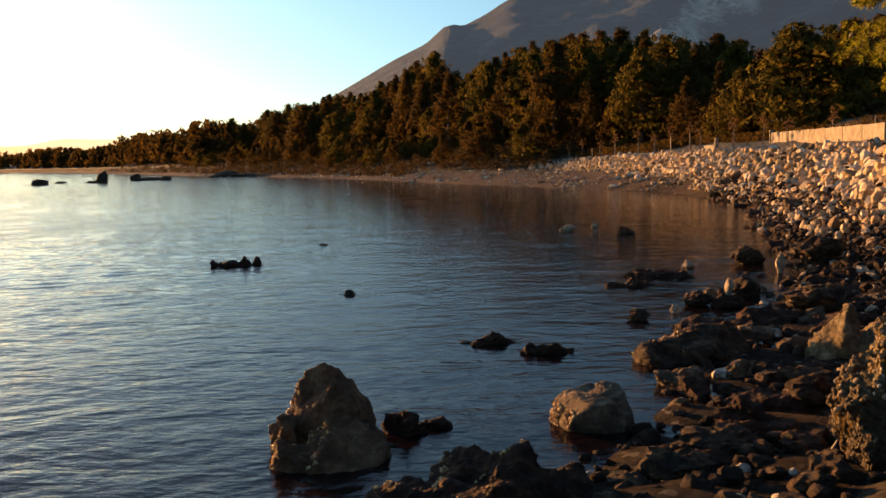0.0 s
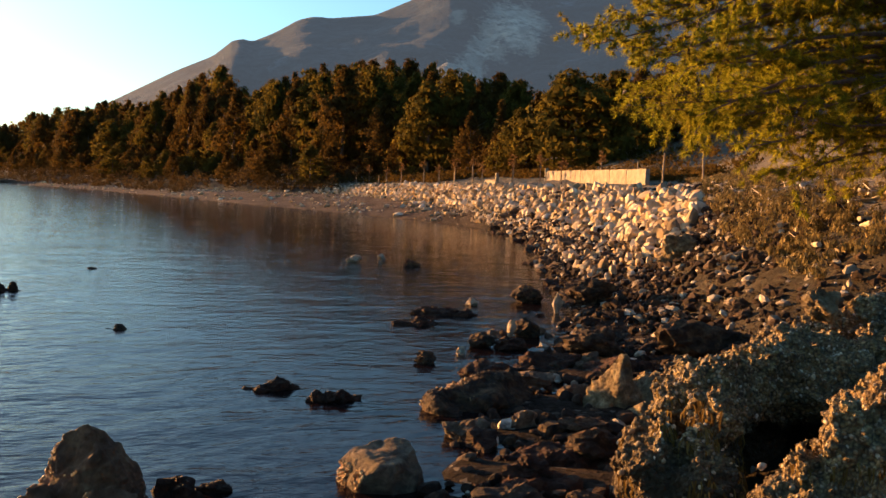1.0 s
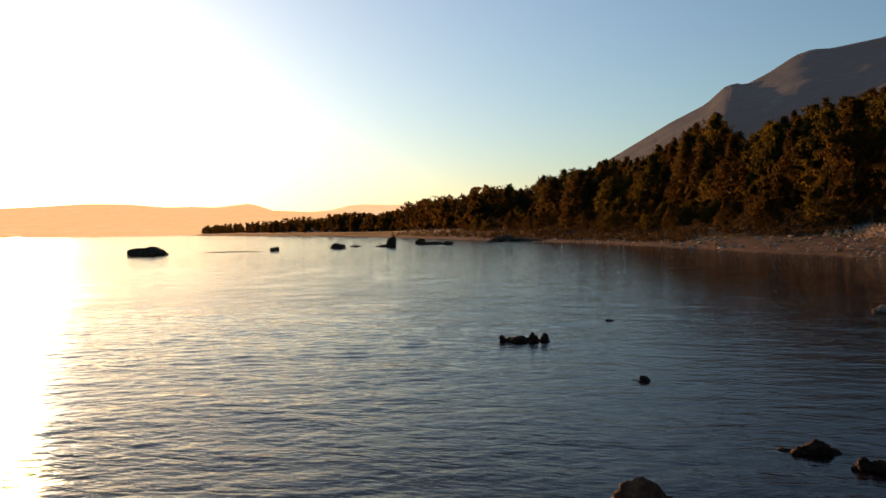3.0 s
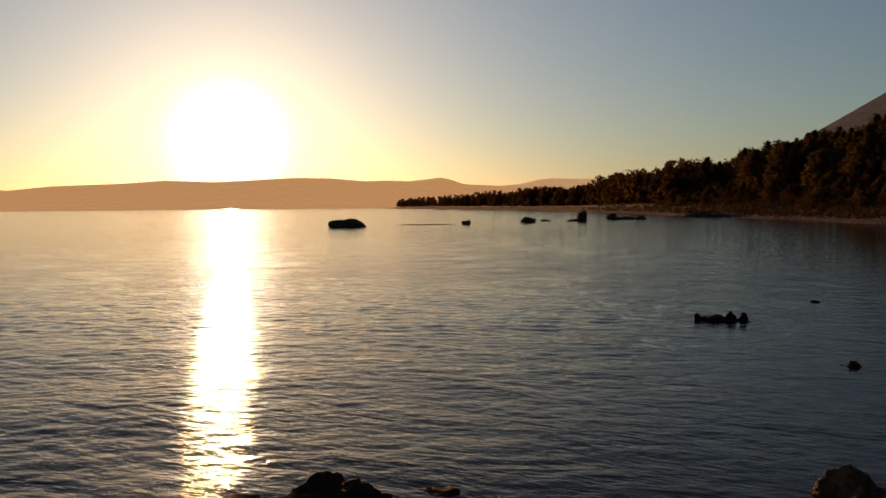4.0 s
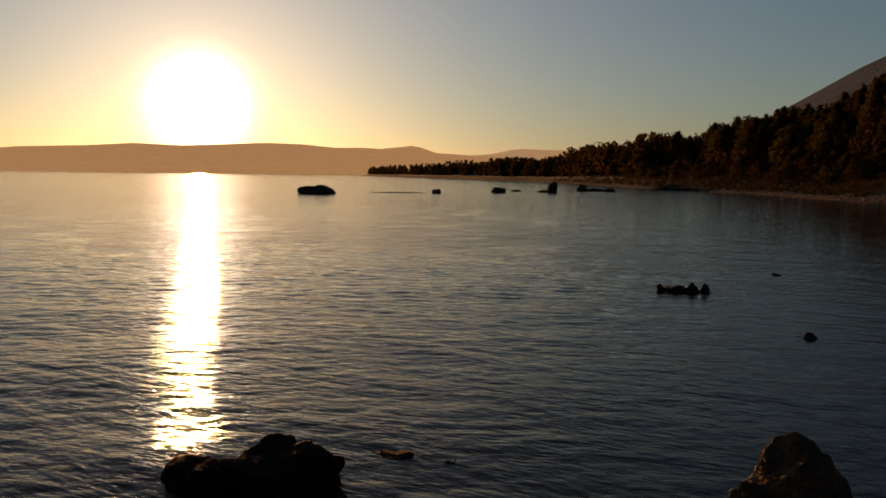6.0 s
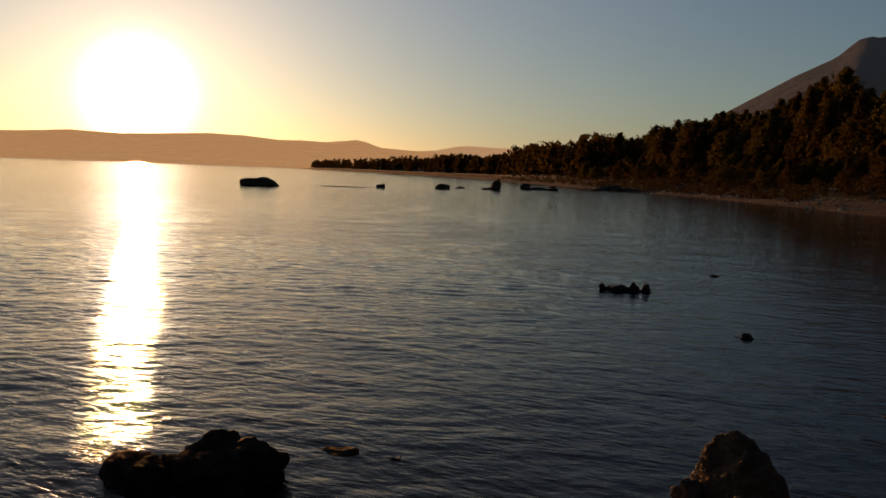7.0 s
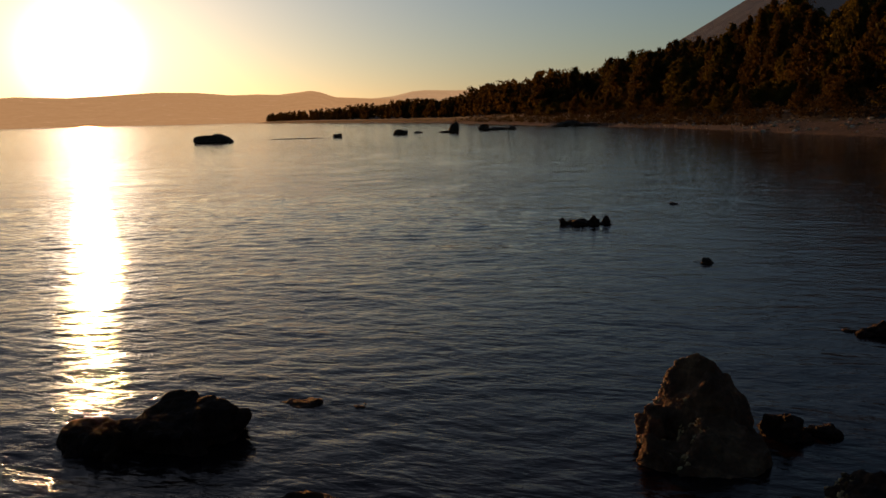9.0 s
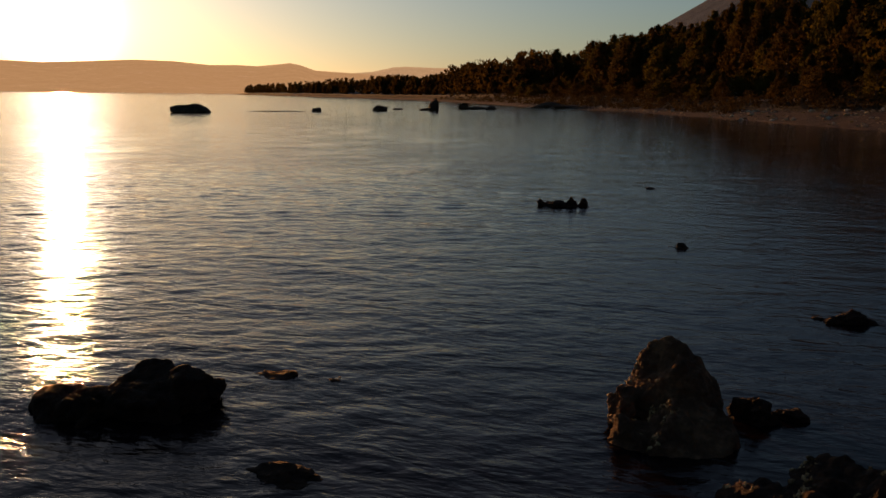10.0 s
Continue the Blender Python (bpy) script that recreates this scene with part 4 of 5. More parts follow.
joined_rock([(3.0, 9.6, 0.0, (0.50, 0.3, 0.15), 87, (0, 0), .1), (3.7, 9.9, 0.02, (0.55, 0.32, 0.17), 88, (0, 0), .1), (4.3, 9.3, 0.06, (0.5, 0.3, 0.17), 89, (0, 0), .1)],
            M_WEED, "low dark weedy ledges in shallow water", name="rock_ledge")
joined_rock([(-4.0, 16.45, -0.0, (0.40, 0.17, 0.12), 107, (0, 0), .2), (-3.76, 16.5, 0.0, (0.16, 0.12, 0.15), 108, (0, 0), .1), (-3.53, 16.6, 0.02, (0.10, 0.09, 0.15), 109, (0.2, 0), .2), (-4.30, 16.4, 0.02, (0.08, 0.08, 0.13), 110, (-0.1, 0), .3), (-3.9, 16.6, -0.05, (.5, .12, .09), 111, (0, 0), 0)],
            M_WEED, "jagged low reddish rock in open water", grain=0.018, rough=0.3)
joined_rock([(0.50, 9.02, 0.02, (.17, .14, .13), 103, (0, 0), .2), (0.36, 9.0, 0.0, (.12, .12, .07), 104, (0, 0), .1), (0.66, 9.06, -0.02, (.12, .1, .07), 113, (0, 0), .1), (0.2, 9.05, -0.02, (.10, .06, .05), 114, (0, 0), 0)],
            M_WEED, "small brown weedy rock in the water", grain=0.012, rough=0.3, pits=0.2)
joined_rock([(1.02, 8.52, 0.0, (.20, .15, .11), 105, (0, 0), .2), (0.85, 8.5, 0.0, (.10, .1, .09), 115, (0, 0), .1), (1.2, 8.55, -0.02, (.14, .1, .07), 116, (0, 0), .1)],
            M_WEED, "low brown weedy rock in the water", grain=0.012, rough=0.3, pits=0.2)
joined_rock([(-1.37, 12.6, 0.0, (.10, .09, .09), 117, (0.1, 0), .3), (-1.5, 12.6, -0.02, (.12, .08, .045), 118, (0, 0), 0)],
            M_BROWN, "small brown stone showing above the water", grain=0.012, rough=0.3, pits=0.2)
joined_rock([(2.55, 13.0, -0.03, (.26, .2, .11), 121, (0, 0), .2), (2.85, 13.05, -0.02, (.2, .18, .13), 122, (0, 0), .2), (3.05, 13.1, -0.04, (.12, .12, .10), 123, (0, 0), .1)],
            M_WEED, "flat dark weedy rock in the water", grain=0.016, rough=0.3, pits=0.2)
joined_rock([(3.2, 14.1, -0.02, (.3, .25, .14), 124, (0, 0), .2), (3.5, 14.05, -0.02, (.24, .2, .16), 125, (0, 0), .2), (3.8, 14.0, -0.03, (.22, .2, .12), 126, (0, 0), .2)],
            M_WEED, "broad dark weedy rock in the water", grain=0.016, rough=0.3, pits=0.2)
# x, y, z, half sizes, seed, material, label
SINGLE = [
    (-0.29, 6.02, 0.0, (.17, .15, .15), 101, M_WEED, "dark wet rock beside the tall boulder"),
    (-0.05, 6.15, 0.0, (.14, .09, .07), 102, M_WEED, "low dark wet rock in the water"),
    (3.30, 23.4, 0.03, (.24, .18, .17), 111, M_PALE, "pale stone tip in the water"),
    (4.32, 24.8, 0.02, (.14, .11, .10), 112, M_PALE, "small pale stone in the water"),
    (4.65, 22.4, 0.03, (.28, .2, .2), 113, M_BROWN, "brown rock in shallow water"),
    (-2.8, 20.5, 0.0, (.12, .06, .04), 114, M_WEED, "flat stone awash in the sea"),
    (4.26, 15.2, 0.03, (.14, .12, .10), 115, M_PALE, "pale stone in shallow water"),
    (2.26, 10.2, 0.03, (.17, .14, .13), 119, M_BROWN, "brown stone at the water's edge"),
    (3.25, 11.2, 0.05, (.20, .15, .15), 120, M_BROWN, "brown rock in shallow water"),
    (3.60, 11.1, 0.03, (.26, .2, .14), 121, M_WEED, "dark rock in shallow water"),
    (3.90, 11.9, 0.12, (.08, .09, .18), 122, M_PALE, "narrow pale upright stone"),
    (4.15, 12.0, 0.08, (.24, .2, .20), 123, M_BROWN, "dark brown rock in shallow water"),
    (2.85, 10.7, 0.03, (.07, .07, .08), 124, M_PALE, "small pale stone in the water"),
    (1.95, 7.15, 0.05, (.26, .17, .14), 125, M_LIME, "smooth pale limestone slab leaning out of the water"),
    (5.50, 14.25, 0.16, (.10, .09, .24), 126, M_PALE, "pale upright stone on the shore"),
    (3.15, 8.85, 0.10, (.30, .2, .10), 127, M_LIME, "flat pale slab on the shore"),
    (2.50, 7.30, 0.08, (.15, .12, .15), 128, M_LIME, "rounded pale stone on the shore"),
    (2.95, 7.0, 0.10, (.24, .2, .14), 129, M_BROWN, "brown stone on the shore"),
    (2.75, 6.3, 0.15, (.30, .22, .16), 130, M_BROWN, "weathered grey brown stone on the shore"),
    (1.75, 5.35, 0.10, (.34, .22, .15), 131, M_BROWN, "low brown ledge at the water's edge"),
    (1.35, 5.0, 0.06, (.26, .2, .15), 132, M_BROWN, "low brown rock with a sunlit edge"),
    (2.05, 4.55, 0.18, (.18, .15, .16), 133, M_BROWN, "pointed brown stone on the shore"),
    (2.05, 5.9, 0.12, (.22, .2, .12), 134, M_WEED, "dark wet rock on the shore"),
    (9.65, 17.6, 0.80, (.52, .42, .46), 135, M_OCHRE, "large ochre boulder at the foot of the bank"),
    (5.5, 15.6, 0.1, (.35, .3, .22), 136, M_BROWN, "brown lumpy rock on the shore"),
    (6.3, 14.8, 0.3, (.45, .35, .30), 137, M_BROWN, "brown lumpy rock on the shore"),
    (4.5, 10.4, 0.2, (.40, .3, .22), 138, M_BROWN, "brown rock on the shore"),
    (5.3, 9.4, 0.4, (.55, .4, .3), 139, M_BROWN, "broad grey brown rock on the shore"),
    (-3.60, 5.70, -0.03, (.24, .13, .07), 140, M_WEED, "flat wet stone awash in the sea"),
    (-3.18, 5.76, -0.04, (.11, .08, .055), 141, M_WEED, "small wet stone awash in the sea"),
    (-2.65, 4.2, -0.01, (.26, .15, .07), 142, M_WEED, "flat wet rock awash in the sea"),
]
for x, y, z, size, seed, material, label in SINGLE:
    rock(x, y, z, size, seed, material, label, level=4 if y < 26 else 3, rough=0.3 if material is M_WEED else 0.25, pits=0.14 if material is not M_LIME else 0.04, planes=14)

FAR_ROCKS = [
    (-56.0, 76.5, 0.1, (2.3, 1.2, 0.85), 201, "low flat-topped rock far out in the bay"),
    (-50.4, 92.8, 0.0, (.65, .5, .55), 202, "small dark rock far out in the bay"),
    (-46.9, 103.2, 0.1, (1.05, .7, .75), 203, "rounded dark rock far out in the bay"),
    (-48.3, 112.0, 0.0, (.9, .5, .25), 204, "low dark rock far out in the bay"),
    (-43.0, 111.4, 0.3, (.8, .8, 1.35), 205, "upright dark rock standing in the bay"),
    (-43.6, 111.4, 0.0, (1.5, .9, .5), 206, "low dark rock at the foot of an upright one"),
    (-43.6, 125.5, 0.2, (.9, .7, .9), 207, "jagged dark rock far out in the bay"),
    (-41.2, 125.4, 0.0, (2.6, .8, .42), 208, "long low dark rock far out in the bay"),
    (-38.9, 124.4, 0.1, (.8, .6, .45), 209, "dark rock at the end of a reef"),
    (-36.5, 148.5, 0.1, (2.6, 1.5, 1.0), 210, "dark reef rock near the wooded shore"),
    (-32.5, 146.0, 0.0, (3.6, 1.5, .6), 211, "long dark reef rock near the wooded shore"),
    (-29.0, 142.5, 0.0, (2.6, 1.5, .5), 212, "low dark reef rock near the wooded shore"),
    (-53.5, 88.5, 0.0, (3.2, .4, .09), 213, "flat reef barely above the water"),
]
for x, y, z, size, seed, label in FAR_ROCKS:
    rock(x, y, z, size, seed, M_BROWN, label, turn=math.degrees(math.atan2(-x, y)), level=3, rough=0.25, pits=0.1)

# the pebbly outcrop beside the camera's stand
PEBBLES = []
for k in range(5):
    v, f = rock_shape((1.0, 0.85 - 0.05 * k, 0.55 + 0.06 * k), 640 + k, 2, 7, 0.05)
    me = bpy.data.meshes.new("pebble")
    me.from_pydata(v.tolist(), [], f)
    PEBBLES.append(me)


def pebble_material():
    k = Mat("set_pebbles", 0.8, 0.2)
    c = k.ramp(k.rand, [(0.0, (0.10, 0.062, 0.030)), (0.35, (0.27, 0.18, 0.088)), (0.7, (0.46, 0.35, 0.20)), (1.0, (0.66, 0.56, 0.40))])
    k.colour(k.mix(k.ramp(k.noise(40.0, 5), [(0.4, 0.0), (0.7, 0.6)]), c, (0.08, 0.06, 0.04)))
    k.bump(k.noise(90.0, 4), 0.4, 0.005)
    return k.m


M_PEBBLE = pebble_material()
for me in PEBBLES:
    me.materials.append(M_PEBBLE)


def outcrop(pieces, label, seed, pebbles, weed):
    """A mass of conglomerate with pebbles standing out of its skin and dry weed hanging down its face."""
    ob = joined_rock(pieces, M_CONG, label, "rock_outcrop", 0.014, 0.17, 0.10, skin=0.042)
    rng = np.random.RandomState(seed)
    me = ob.data
    co = np.empty(len(me.vertices) * 3)
    me.vertices.foreach_get("co", co)
    co = co.reshape(-1, 3)
    no = np.array([v.normal[:] for v in me.vertices])
    # the weathered top and the side that looks over the water carry the pebbles
    good = np.where((co[:, 2] > 0.35) & ((no[:, 2] > 0.1) | (no[:, 1] < 0.1) | (no[:, 0] < 0.1)))[0]
    for i in rng.choice(good, pebbles, replace=False):
        r = 0.010 + 0.020 * rng.uniform(0, 1) ** 2.2
        one = new("pebble", PEBBLES[rng.randint(0, 5)])
        one.parent = ob
        one.matrix_basis = Matrix.Translation(co[i] + no[i] * r * 0.2) @ pose(0, 0, 0, rng.uniform(0, 360), rng.uniform(0, 360), 0) @ Matrix.Scale(r, 4)
    if weed:
        face = np.where((co[:, 2] > 0.35) & (co[:, 2] < 0.85) & (no[:, 1] < -0.2) & (np.abs(no[:, 2]) < 0.6))[0]
        vs, fs = [], []
        for i in rng.choice(face, weed):
            if noise.noise(Vector(co[i] * 4.0)) < 0.0:
                continue
            p, l = co[i] + no[i] * 0.006, rng.uniform(0.05, 0.20)
            w = rng.uniform(0.003, 0.008)
            x = np.array((1.0, 0.0, 0.0)) * w
            sway = np.array((rng.normal(0, 0.02), rng.normal(-0.015, 0.01), 0.0))
            q = len(vs)
            mid = p + sway * 0.5 - np.array((0, 0, l * 0.5)) + no[i] * 0.02
            vs += [p - x, p + x, mid + x * 0.8, mid - x * 0.8, p + sway - np.array((0, 0, l))]
            fs += [(q, q + 1, q + 2, q + 3), (q + 3, q + 2, q + 4)]
        hang = mesh_object("dry_weed", vs, fs, M_DRYWEED, ob)
        hang["kind"] = "stuff"
        hang["label"] = "brown dry weed hanging in strands"
    return ob


outcrop([(2.42, 4.80, 0.34, (0.27, 0.30, 0.44), 401, (0, 0), .12), (2.70, 4.85, 0.42, (0.26, 0.30, 0.46), 402, (0, 0), .1), (2.62, 4.60, 0.30, (0.24, 0.24, 0.34), 403, (0, 0), .1),
         (2.95, 5.35, 0.45, (0.42, 0.40, 0.55), 404, (0, 0), .1), (2.50, 5.05, 0.30, (0.22, 0.28, 0.44), 405, (0, 0), .1), (2.86, 4.98, 0.72, (0.18, 0.20, 0.22), 406, (0, 0), .05)],
        "brown conglomerate ledge with hanging dry weed", 11, 170, 1500)
outcrop([(3.10, 5.42, 0.80, (0.34, 0.38, 0.33), 411, (0, 0), .1), (3.45, 5.52, 0.80, (0.42, 0.42, 0.38), 412, (0, 0), .05), (3.95, 5.60, 0.75, (0.52, 0.50, 0.46), 413, (0, 0), .05), (4.50, 5.45, 0.75, (0.60, 0.55, 0.52), 414, (0, 0), .05),
         (3.7, 5.9, 0.4, (0.7, 0.5, 0.66), 415, (0, 0), .05), (4.6, 6.0, 0.45, (0.9, 0.6, 0.72), 416, (0, 0), .05), (5.3, 5.4, 0.8, (0.8, 0.7, 0.62), 417, (0, 0), .05)],
        "large brown conglomerate outcrop full of pebbles", 12, 220, 0)
outcrop([(3.10, 4.00, 0.62, (0.26, 0.34, 0.46), 421, (0, 0), .08), (3.40, 4.12, 0.66, (0.34, 0.40, 0.60), 422, (0, 0), .06), (2.90, 4.12, 0.50, (0.17, 0.22, 0.42), 423, (0, 0), .1), (2.72, 4.02, 0.36, (0.24, 0.26, 0.34), 424, (0, 0), .1),
         (2.62, 4.30, 0.24, (0.30, 0.24, 0.22), 425, (0, 0), .1), (3.9, 4.2, 0.6, (0.6, 0.5, 0.78), 426, (0, 0), .06), (3.2, 3.6, 0.45, (0.5, 0.4, 0.55), 427, (0, 0), .08)],
        "rough brown conglomerate block with deep hollows", 13, 200, 700)
rock(4.12, 5.72, 1.33, (.15, .14, .14), 431, M_OCHRE, "rounded pebbly ochre boulder resting on the outcrop", rough=0.3, pits=0.25)
rock(4.62, 5.55, 1.33, (.34, .22, .13), 432, M_CONG, "flat pebbly stone resting on the outcrop", rough=0.2, pits=0.2)
rock(2.64, 4.13, 0.71, (.030, .02, .022), 433, M_PALE, "small pale sunlit stone wedged in the outcrop", rough=0.1)


def shore_rocks():
    """Loose rocks strewn along the edge of the water."""
    rng = np.random.RandomState(17)
    kinds = []
    for k, (material, label) in enumerate([(M_BROWN, "brown pitted rock on the stony shore")] * 4 + [(M_LIME, "pale limestone rock on the stony shore")] * 3 + [(M_WEED, "dark weed covered rock at the water's edge")] * 3):
        v, f = rock_shape((1.0, rng.uniform(.7, .95), rng.uniform(.55, .8)), 500 + k, 3, 14, 0.3, 0.16)
        kinds.append(tagged(mesh_object("shore_rock", v, f, material), label, "rock", "rocks along the shore"))
    for n in range(170):
        s = 5.6 + 8.6 * rng.uniform(0, 1) ** 0.9
        wet = rng.rand() < 0.4
        u = rng.uniform(0.35, 1.1) if wet else rng.uniform(1.0, 2.5)
        x, y, z = ground_at(s, u)
        r = (0.045 + 0.13 * rng.uniform(0, 1) ** 2.0) * (0.7 + 0.05 * y)
        kind = kinds[rng.randint(7, 10)] if wet and rng.rand() < 0.6 else kinds[rng.randint(0, 7)]
        one = copy_thing(kind, pose(x, y, max(z, -0.06) + r * 0.15, rng.uniform(-20, 20), rng.uniform(-20, 20), rng.uniform(0, 360)))
        one.scale = (r, r, r)
    for kind in kinds:
        bpy.data.objects.remove(kind)


shore_rocks()


def cobbles():
    rng = np.random.RandomState(23)
    shapes = [rock_shape((1.0, rng.uniform(.7, .95), rng.uniform(.5, .8)), 700 + k, 2, 7, 0.08) for k in range(6)]
    small = [rock_shape((1.0, rng.uniform(.7, .95), rng.uniform(.5, .8)), 720 + k, 1, 7, 0.08) for k in range(6)]
    vs, fs, base = [], [], 0
    for n in range(12600):
        s = 5.0 + 9.0 * rng.uniform(0, 1) ** 1.1
        u = rng.uniform(0.75, 2.95) if n % 3 else rng.uniform(0.75, 2.0)
        if n < 5000 and s < 9.5 and rng.rand() < 0.45:
            continue
        if n > 9600:
            s, u = rng.uniform(2.6, 6.2), rng.uniform(0.9, 3.4)
        elif n > 5000:
            s, u = rng.uniform(7.0, 12.6), rng.uniform(1.7, 3.3)
        x, y, z = ground_at(s, u)
        r = (0.020 + 0.07 * rng.uniform(0, 1) ** 3) * (0.75 + 0.065 * y)
        v, f = shapes[rng.randint(0, 6)] if (y < 9 and r > 0.05) else small[rng.randint(0, 6)]
        m = np.array(pose(0, 0, 0, rng.uniform(-40, 40), rng.uniform(-40, 40), rng.uniform(0, 360)).to_3x3())
        vs.append((v * r) @ m.T + np.array((x, y, z + r * 0.3)))
        fs += [[i + base for i in t] for t in f]
        base += len(v)
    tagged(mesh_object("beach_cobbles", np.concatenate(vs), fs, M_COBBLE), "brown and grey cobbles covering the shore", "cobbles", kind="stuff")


cobbles()


# ---- on the terrace: wall, saplings, posts ----
def concrete_wall():
    wall = new("concrete_wall")
    a, b = Vector((21.8, 58.2, 2.65)), Vector((19.8, 39.3, 2.5))
    along = (b - a).normalized()
    ang = math.atan2(along.y, along.x)
    length = (b - a).length
    for k in range(7):
        bm = bmesh.new()
        bmesh.ops.create_cube(bm, size=1.0)
        bmesh.ops.scale(bm, vec=(length / 7 - 0.03, 0.22, 0.78), verts=bm.verts)
        bmesh.ops.bevel(bm, geom=bm.edges[:], offset=0.02, segments=2, affect="EDGES")
        ob = part("panel", bm, M_CONC, wall)
        p = a + (b - a) * ((k + 0.5) / 7)
        ob.matrix_basis = Matrix.Translation((p.x, p.y, p.z + 0.45)) @ Matrix.Rotation(ang, 4, "Z")
    bm = bmesh.new()
    bmesh.ops.create_cube(bm, size=1.0)
    bmesh.ops.scale(bm, vec=(0.16, 0.26, 1.05), verts=bm.verts)
    bmesh.ops.bevel(bm, geom=bm.edges[:], offset=0.02, segments=2, affect="EDGES")
    ob = part("end_post", bm, M_CONC, wall)
    ob.matrix_basis = Matrix.Translation((a.x - 0.05, a.y + 0.1, a.z + 0.5)) @ Matrix.Rotation(ang, 4, "Z")
    tagged(wall, "low sunlit concrete wall on top of the bank", "wall")
    stub = new("wall_stub")
    bm = bmesh.new()
    bmesh.ops.create_cube(bm, size=1.0)
    bmesh.ops.scale(bm, vec=(1.5, 0.25, 0.5), verts=bm.verts)
    bmesh.ops.bevel(bm, geom=bm.edges[:], offset=0.03, segments=2, affect="EDGES")
    ob = part("block", bm, M_CONC, stub)
    bm = bmesh.new()
    bmesh.ops.create_cube(bm, size=1.0)
    bmesh.ops.scale(bm, vec=(0.14, 0.2, 0.9), verts=bm.verts)
    ob = part("upright", bm, M_CONC, stub)
    ob.matrix_basis = pose(0.75, 0, 0.25)
    stub.matrix_basis = pose(17.2, 56.5, 2.45, 0, 0, -80)
    tagged(stub, "short broken piece of pale concrete wall", "wall")


concrete_wall()


def sapling(seed, height):
    rng = np.random.RandomState(seed)
    root = new("sapling")
    bm = bmesh.new()
    tube(bm, [(0, 0, -0.2), (0.01, 0, height * 0.5), (0.03, 0.02, height * 0.95)], [0.03, 0.025, 0.012], 6)
    part("stem", bm, M_BARK, root)
    bm = bmesh.new()
    tube(bm, [(0.08, 0, -0.2), (0.08, 0.01, height * 0.85)], [0.03, 0.028], 6)
    part("stake", bm, M_STAKE, root)
    c = [(rng.normal(0, .13), rng.normal(0, .13), height * 0.95 + rng.normal(0, .2)) for _ in range(34)]
    crown = new("crown", foliage_mesh("crown", c, [0.1] * len(c), rng, 7, 0.06, M_SPRIG))
    crown.parent = root
    return tagged(root, "staked sapling with a small russet crown", "sapling", "saplings along the bank")


saps = [sapling(60 + k, h) for k, h in enumerate((1.5, 1.7, 1.3))]
for n, (s, u) in enumerate(((18.0, 3.05), (17.75, 3.1), (17.4, 3.1), (17.1, 3.05), (16.7, 3.1), (16.35, 3.1), (16.0, 3.1), (15.7, 3.15), (15.4, 3.1), (15.05, 3.2), (14.7, 3.3), (14.35, 3.35), (13.9, 3.5))):
    x, y, z = ground_at(s, u)
    copy_thing(saps[n % 3], pose(x, y, z, 0, 0, n * 77))
for ob in saps:
    for o in list(ob.children) + [ob]:
        bpy.data.objects.remove(o)


def fence_post(x, y, z, h, tilt):
    bm = bmesh.new()
    tube(bm, [(0, 0, -0.3), (0, 0, h * 0.6), (0.0, 0, h)], [0.045, 0.043, 0.04], 8)
    me = bpy.data.meshes.new("fence_post")
    bm.to_mesh(me)
    bm.free()
    me.materials.append(M_STAKE)
    ob = new("fence_post", me)
    ob.matrix_basis = pose(x, y, z, tilt, 0, 0)
    tagged(ob, "weathered wooden post on the bank", "post", "posts on the bank")


for s, u, h, tilt in ((12.9, 3.4, 1.5, 2), (12.3, 3.5, 1.3, -3), (13.5, 3.6, 1.2, 1), (16.2, 3.2, 1.0, 0), (17.6, 3.15, 0.9, 3)):
    x, y, z = ground_at(s, u)
    fence_post(x, y, z, h, tilt)


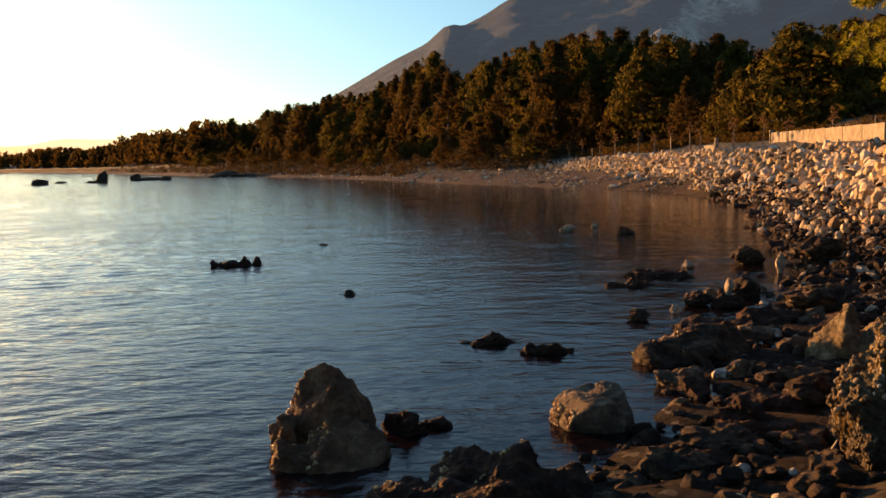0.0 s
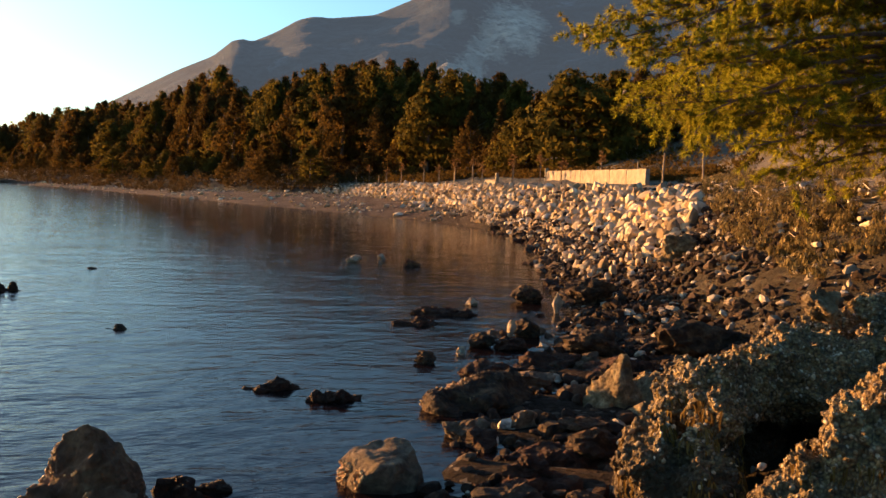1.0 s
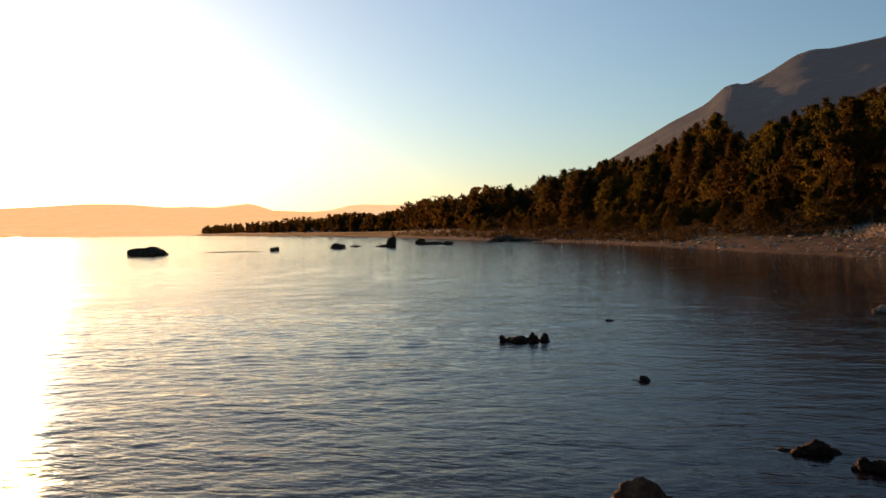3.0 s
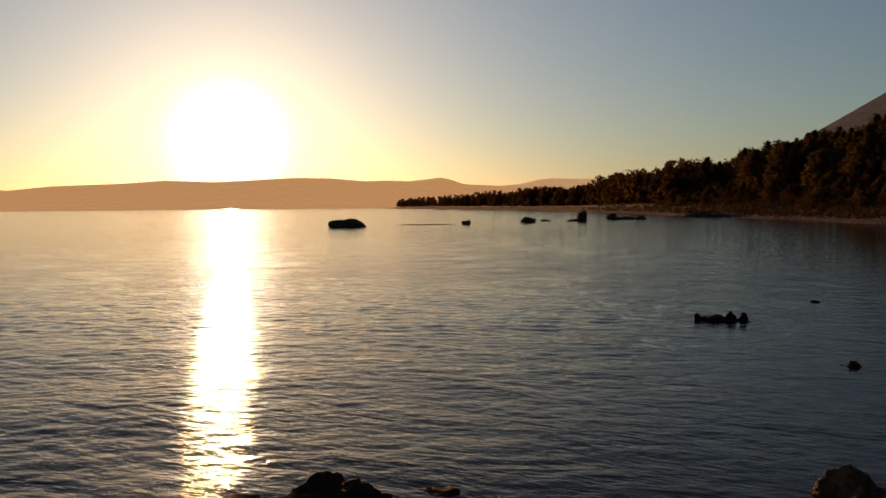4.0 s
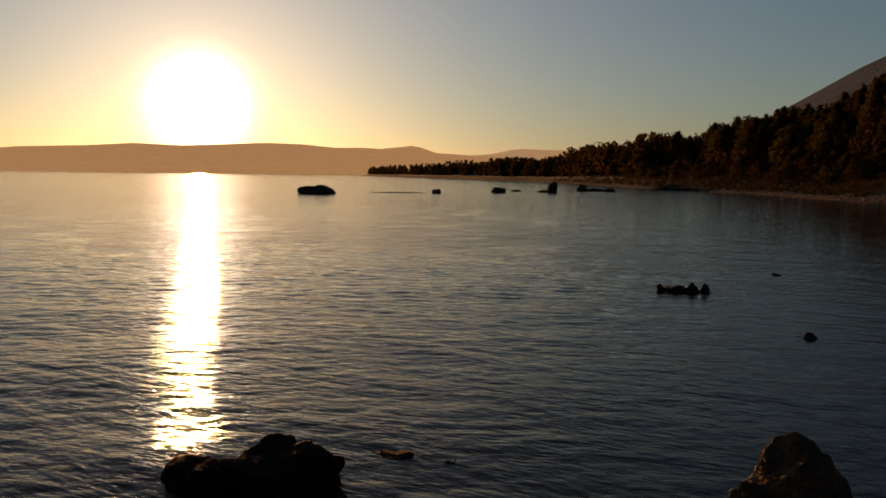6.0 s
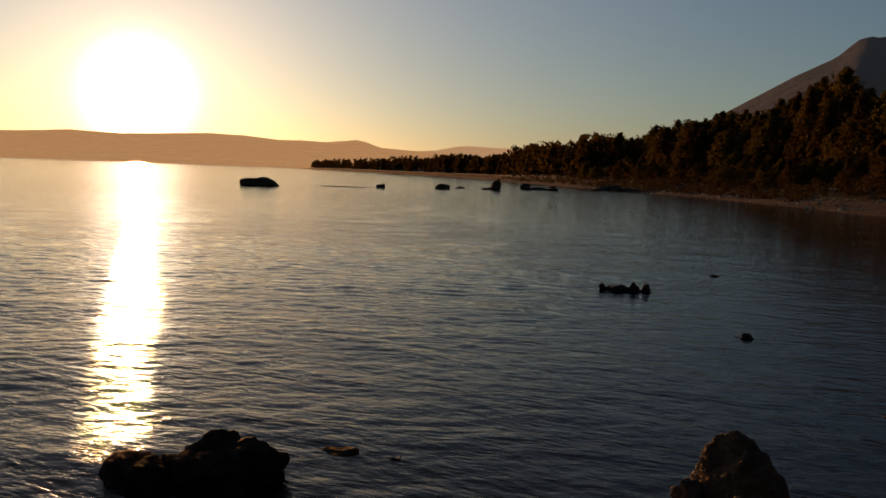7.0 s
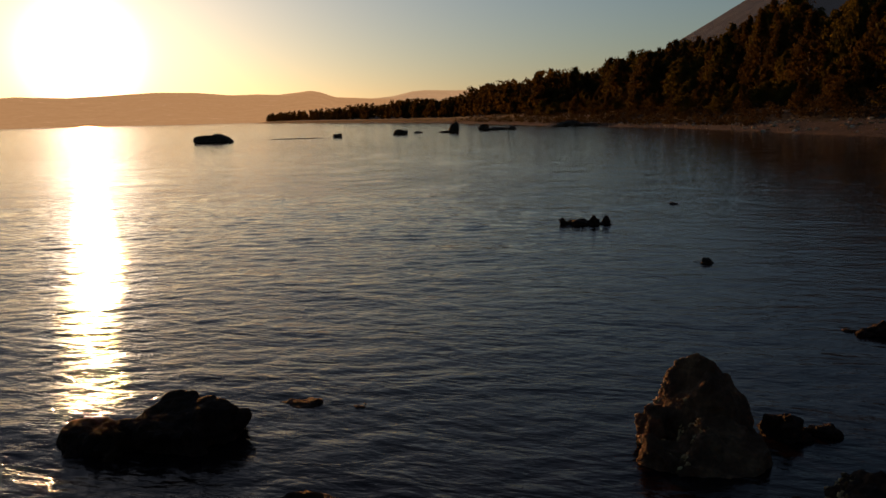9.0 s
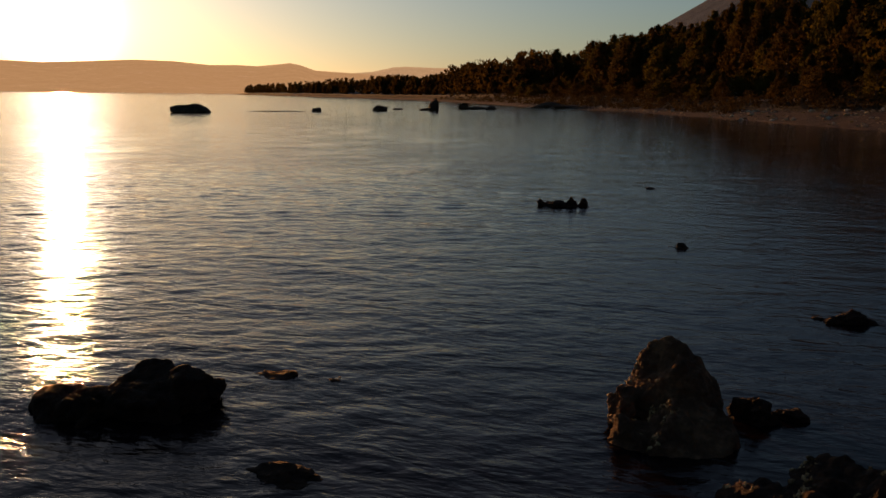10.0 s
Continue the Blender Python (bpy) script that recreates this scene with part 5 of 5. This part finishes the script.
# ---- dry scrub and fallen branches on the bank ----
def scrub():
    rng = np.random.RandomState(31)
    c, sz = [], []
    for _ in range(1300):
        s = rng.uniform(8.5, 13.2)
        u = rng.uniform(2.5 + max(0.0, s - 10.0) * 0.4, 4.6)
        x, y, z = ground_at(s, u)
        c.append((x, y, z + rng.uniform(0.0, 0.18)))
        sz.append(rng.uniform(0.10, 0.2) + 0.35 * max(0.0, noise.noise(Vector((x * 0.5, y * 0.5, 2.0)))))
    tagged(new("dry_scrub", foliage_mesh("dry_scrub", c, np.array(sz), rng, 60, 0.042, M_SCRUB, rise=0.95)), "dry brown grass and scrub on the bank", "scrub", kind="stuff")
    bm = bmesh.new()
    tube(bm, [(2.16, 4.95, 0.02), (2.19, 4.93, 0.14), (2.24, 4.89, 0.27)], [0.010, 0.009, 0.006], 6)
    me = bpy.data.meshes.new("stick")
    bm.to_mesh(me)
    bm.free()
    me.materials.append(M_DRIFT)
    tagged(new("stick", me), "thin bleached stick leaning at the foot of a ledge", "stick")
    for n in range(64):
        s, u = rng.uniform(8.8, 12.2), rng.uniform(2.3, 3.4)
        x, y, z = ground_at(s, u)
        bm = bmesh.new()
        l, a = rng.uniform(0.8, 2.2), rng.uniform(-0.5, 0.5)
        pts = [Vector((k * l, math.sin(k * 3 + a) * 0.12 * l, 0.08 + 0.1 * math.sin(k * 2.5 + n))) for k in (0, .25, .5, .75, 1)]
        tube(bm, pts, [0.045, 0.040, 0.034, 0.025, 0.012], 6)
        for m in (1, 2, 3):
            d = Vector((0.25 * l, (-1) ** m * 0.2 * l, 0.12 * l))
            tube(bm, [pts[m], pts[m] + d * 0.5, pts[m] + d], [0.020, 0.015, 0.007], 4)
        me = bpy.data.meshes.new("fallen_branch")
        bm.to_mesh(me)
        bm.free()
        me.materials.append(M_DRIFT)
        ob = new("fallen_branch", me)
        ob.matrix_basis = pose(x, y, z + 0.02, 0, 0, rng.uniform(-40, 60))
        tagged(ob, "bleached fallen branch lying on the bank", "branch", "fallen branches")


scrub()


# ---- the pine that leans over the shore ----
def shore_pine():
    rng = np.random.RandomState(77)
    root = new("shore_pine")
    foot = Vector((13.6, 13.6, 2.0))
    bm = bmesh.new()
    spine = [foot + Vector(p) for p in ((0, 0, -0.4), (-0.1, 0, 1.0), (-0.35, .1, 3.0), (-0.5, .2, 5.5), (-0.4, .3, 8.0), (-0.2, .3, 10.2))]
    tube(bm, spine, [0.30, 0.25, 0.21, 0.16, 0.10, 0.03], 10)
    part("trunk", bm, M_BARK, root)
    needles_v, needles_f = [], []
    cones = []

    def tuft(p, d, n, size):
        for _ in range(n):
            q = Vector(rng.normal(0, 0.55, 3)) + d
            q.normalize()
            w = q.cross(Vector(rng.normal(0, 1, 3))).normalized() * 0.008
            l = size * rng.uniform(0.7, 1.2)
            droop = Vector((0, 0, -0.15 * l))
            b = len(needles_v)
            needles_v.extend([tuple(p + w), tuple(p - w), tuple(p + q * l + droop)])
            needles_f.append((b, b + 1, b + 2))

    low = ((-20, 10.8), (-22, 9.2), (-24, 7.6), (-26, 5.4), (-27.5, 3.4), (-29, 2.6), (-32, 2.2), (-35, 0.9), (-40, 0.3), (-70, 0.5))
    la, le = np.array([p[0] for p in low])[::-1], np.array([p[1] for p in low])[::-1]
    tips = []
    for k in range(126):
        az = -21.2 - 40 * rng.uniform(0, 1) ** 1.2
        least = np.interp(az, la, le)
        el = least + (19.0 - least) * rng.uniform(0, 1) ** 1.35
        tips.append((az, el, rng.uniform(12.5, 19.0) if az < -25 else rng.uniform(14.5, 17.5)))
    for az, el, far in tips:
        tip = Vector((-math.sin(radians(az)) * far, math.cos(radians(az)) * far, 2.05 + far * math.tan(radians(el))))
        reach = Vector((tip.x - foot.x, tip.y - foot.y, 0)).length
        zt = min(max(tip.z + 0.12 * reach + rng.uniform(-.6, .6), 3.2), 11.6)
        q = (zt - foot.z) / 10.2
        start = foot + Vector((-0.5 * min(q * 2, 1), 0.2 * q, zt - foot.z))
        bend = Vector(rng.normal(0, 0.35, 3))
        pts = []
        for t in np.linspace(0, 1, 7):
            p = start.lerp(tip, t) + bend * math.sin(t * math.pi) + Vector((0, 0, 0.35 * math.sin(t * math.pi) * (1 if t < 0.8 else 0.6)))
            pts.append(p)
        bm = bmesh.new()
        thick = 0.022 + 0.006 * reach
        tube(bm, pts, [thick * (1 - 0.92 * t) for t in np.linspace(0, 1, 7)], 6)
        steps = int(7 + reach * 2.2)
        for m in range(steps):
            t = 0.25 + 0.75 * (m + rng.rand()) / steps
            i = min(int(t * 6), 5)
            p = pts[i].lerp(pts[i + 1], t * 6 - i)
            ahead = (pts[i + 1] - pts[i]).normalized()
            side = Vector(rng.normal(0, 1, 3))
            side = (side - ahead * side.dot(ahead)).normalized()
            side.z = side.z * 0.5 - 0.12
            l = rng.uniform(0.35, 1.0) * (1.15 - 0.5 * t)
            way = (side + ahead * 0.7).normalized()
            end = p + way * l
            tube(bm, [p, p + way * l * 0.5 + Vector((0, 0, .03)), end], [0.009, 0.006, 0.003], 4)
            for w in range(7):
                h = (w + 1) / 7
                at = p.lerp(end, h) + Vector(rng.normal(0, 0.03, 3))
                tuft(at, way * 0.8 + Vector((0, 0, 0.15)), 30, 0.13)
            if rng.rand() < 0.16:
                cones.append(p.lerp(end, rng.uniform(0.1, 0.7)))
        part("limb", bm, M_BARK, root)
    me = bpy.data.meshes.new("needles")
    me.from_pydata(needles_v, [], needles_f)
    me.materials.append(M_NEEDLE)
    ob = new("needles", me)
    ob.parent = root
    ob["kind"] = "stuff"
    # cones: small scaled eggs
    u, f = SPHERES[2]
    ring = 1 + 0.18 * np.sin(u[:, 2] * 14 + np.arctan2(u[:, 1], u[:, 0]) * 3)
    v = u * ring[:, None] * np.array((0.035, 0.035, 0.055))
    me = bpy.data.meshes.new("cone")
    me.from_pydata(v.tolist(), [], f)
    me.materials.append(M_CONE)
    for p in cones[:150]:
        ob = new("cone", me)
        ob.parent = root
        ob.matrix_basis = Matrix.Translation(p - Vector((0, 0, 0.05))) @ pose(0, 0, 0, rng.uniform(-50, 50), rng.uniform(-50, 50), 0)
    tagged(root, "sunlit yellow green pine with open cones above the bank", "tree")


shore_pine()
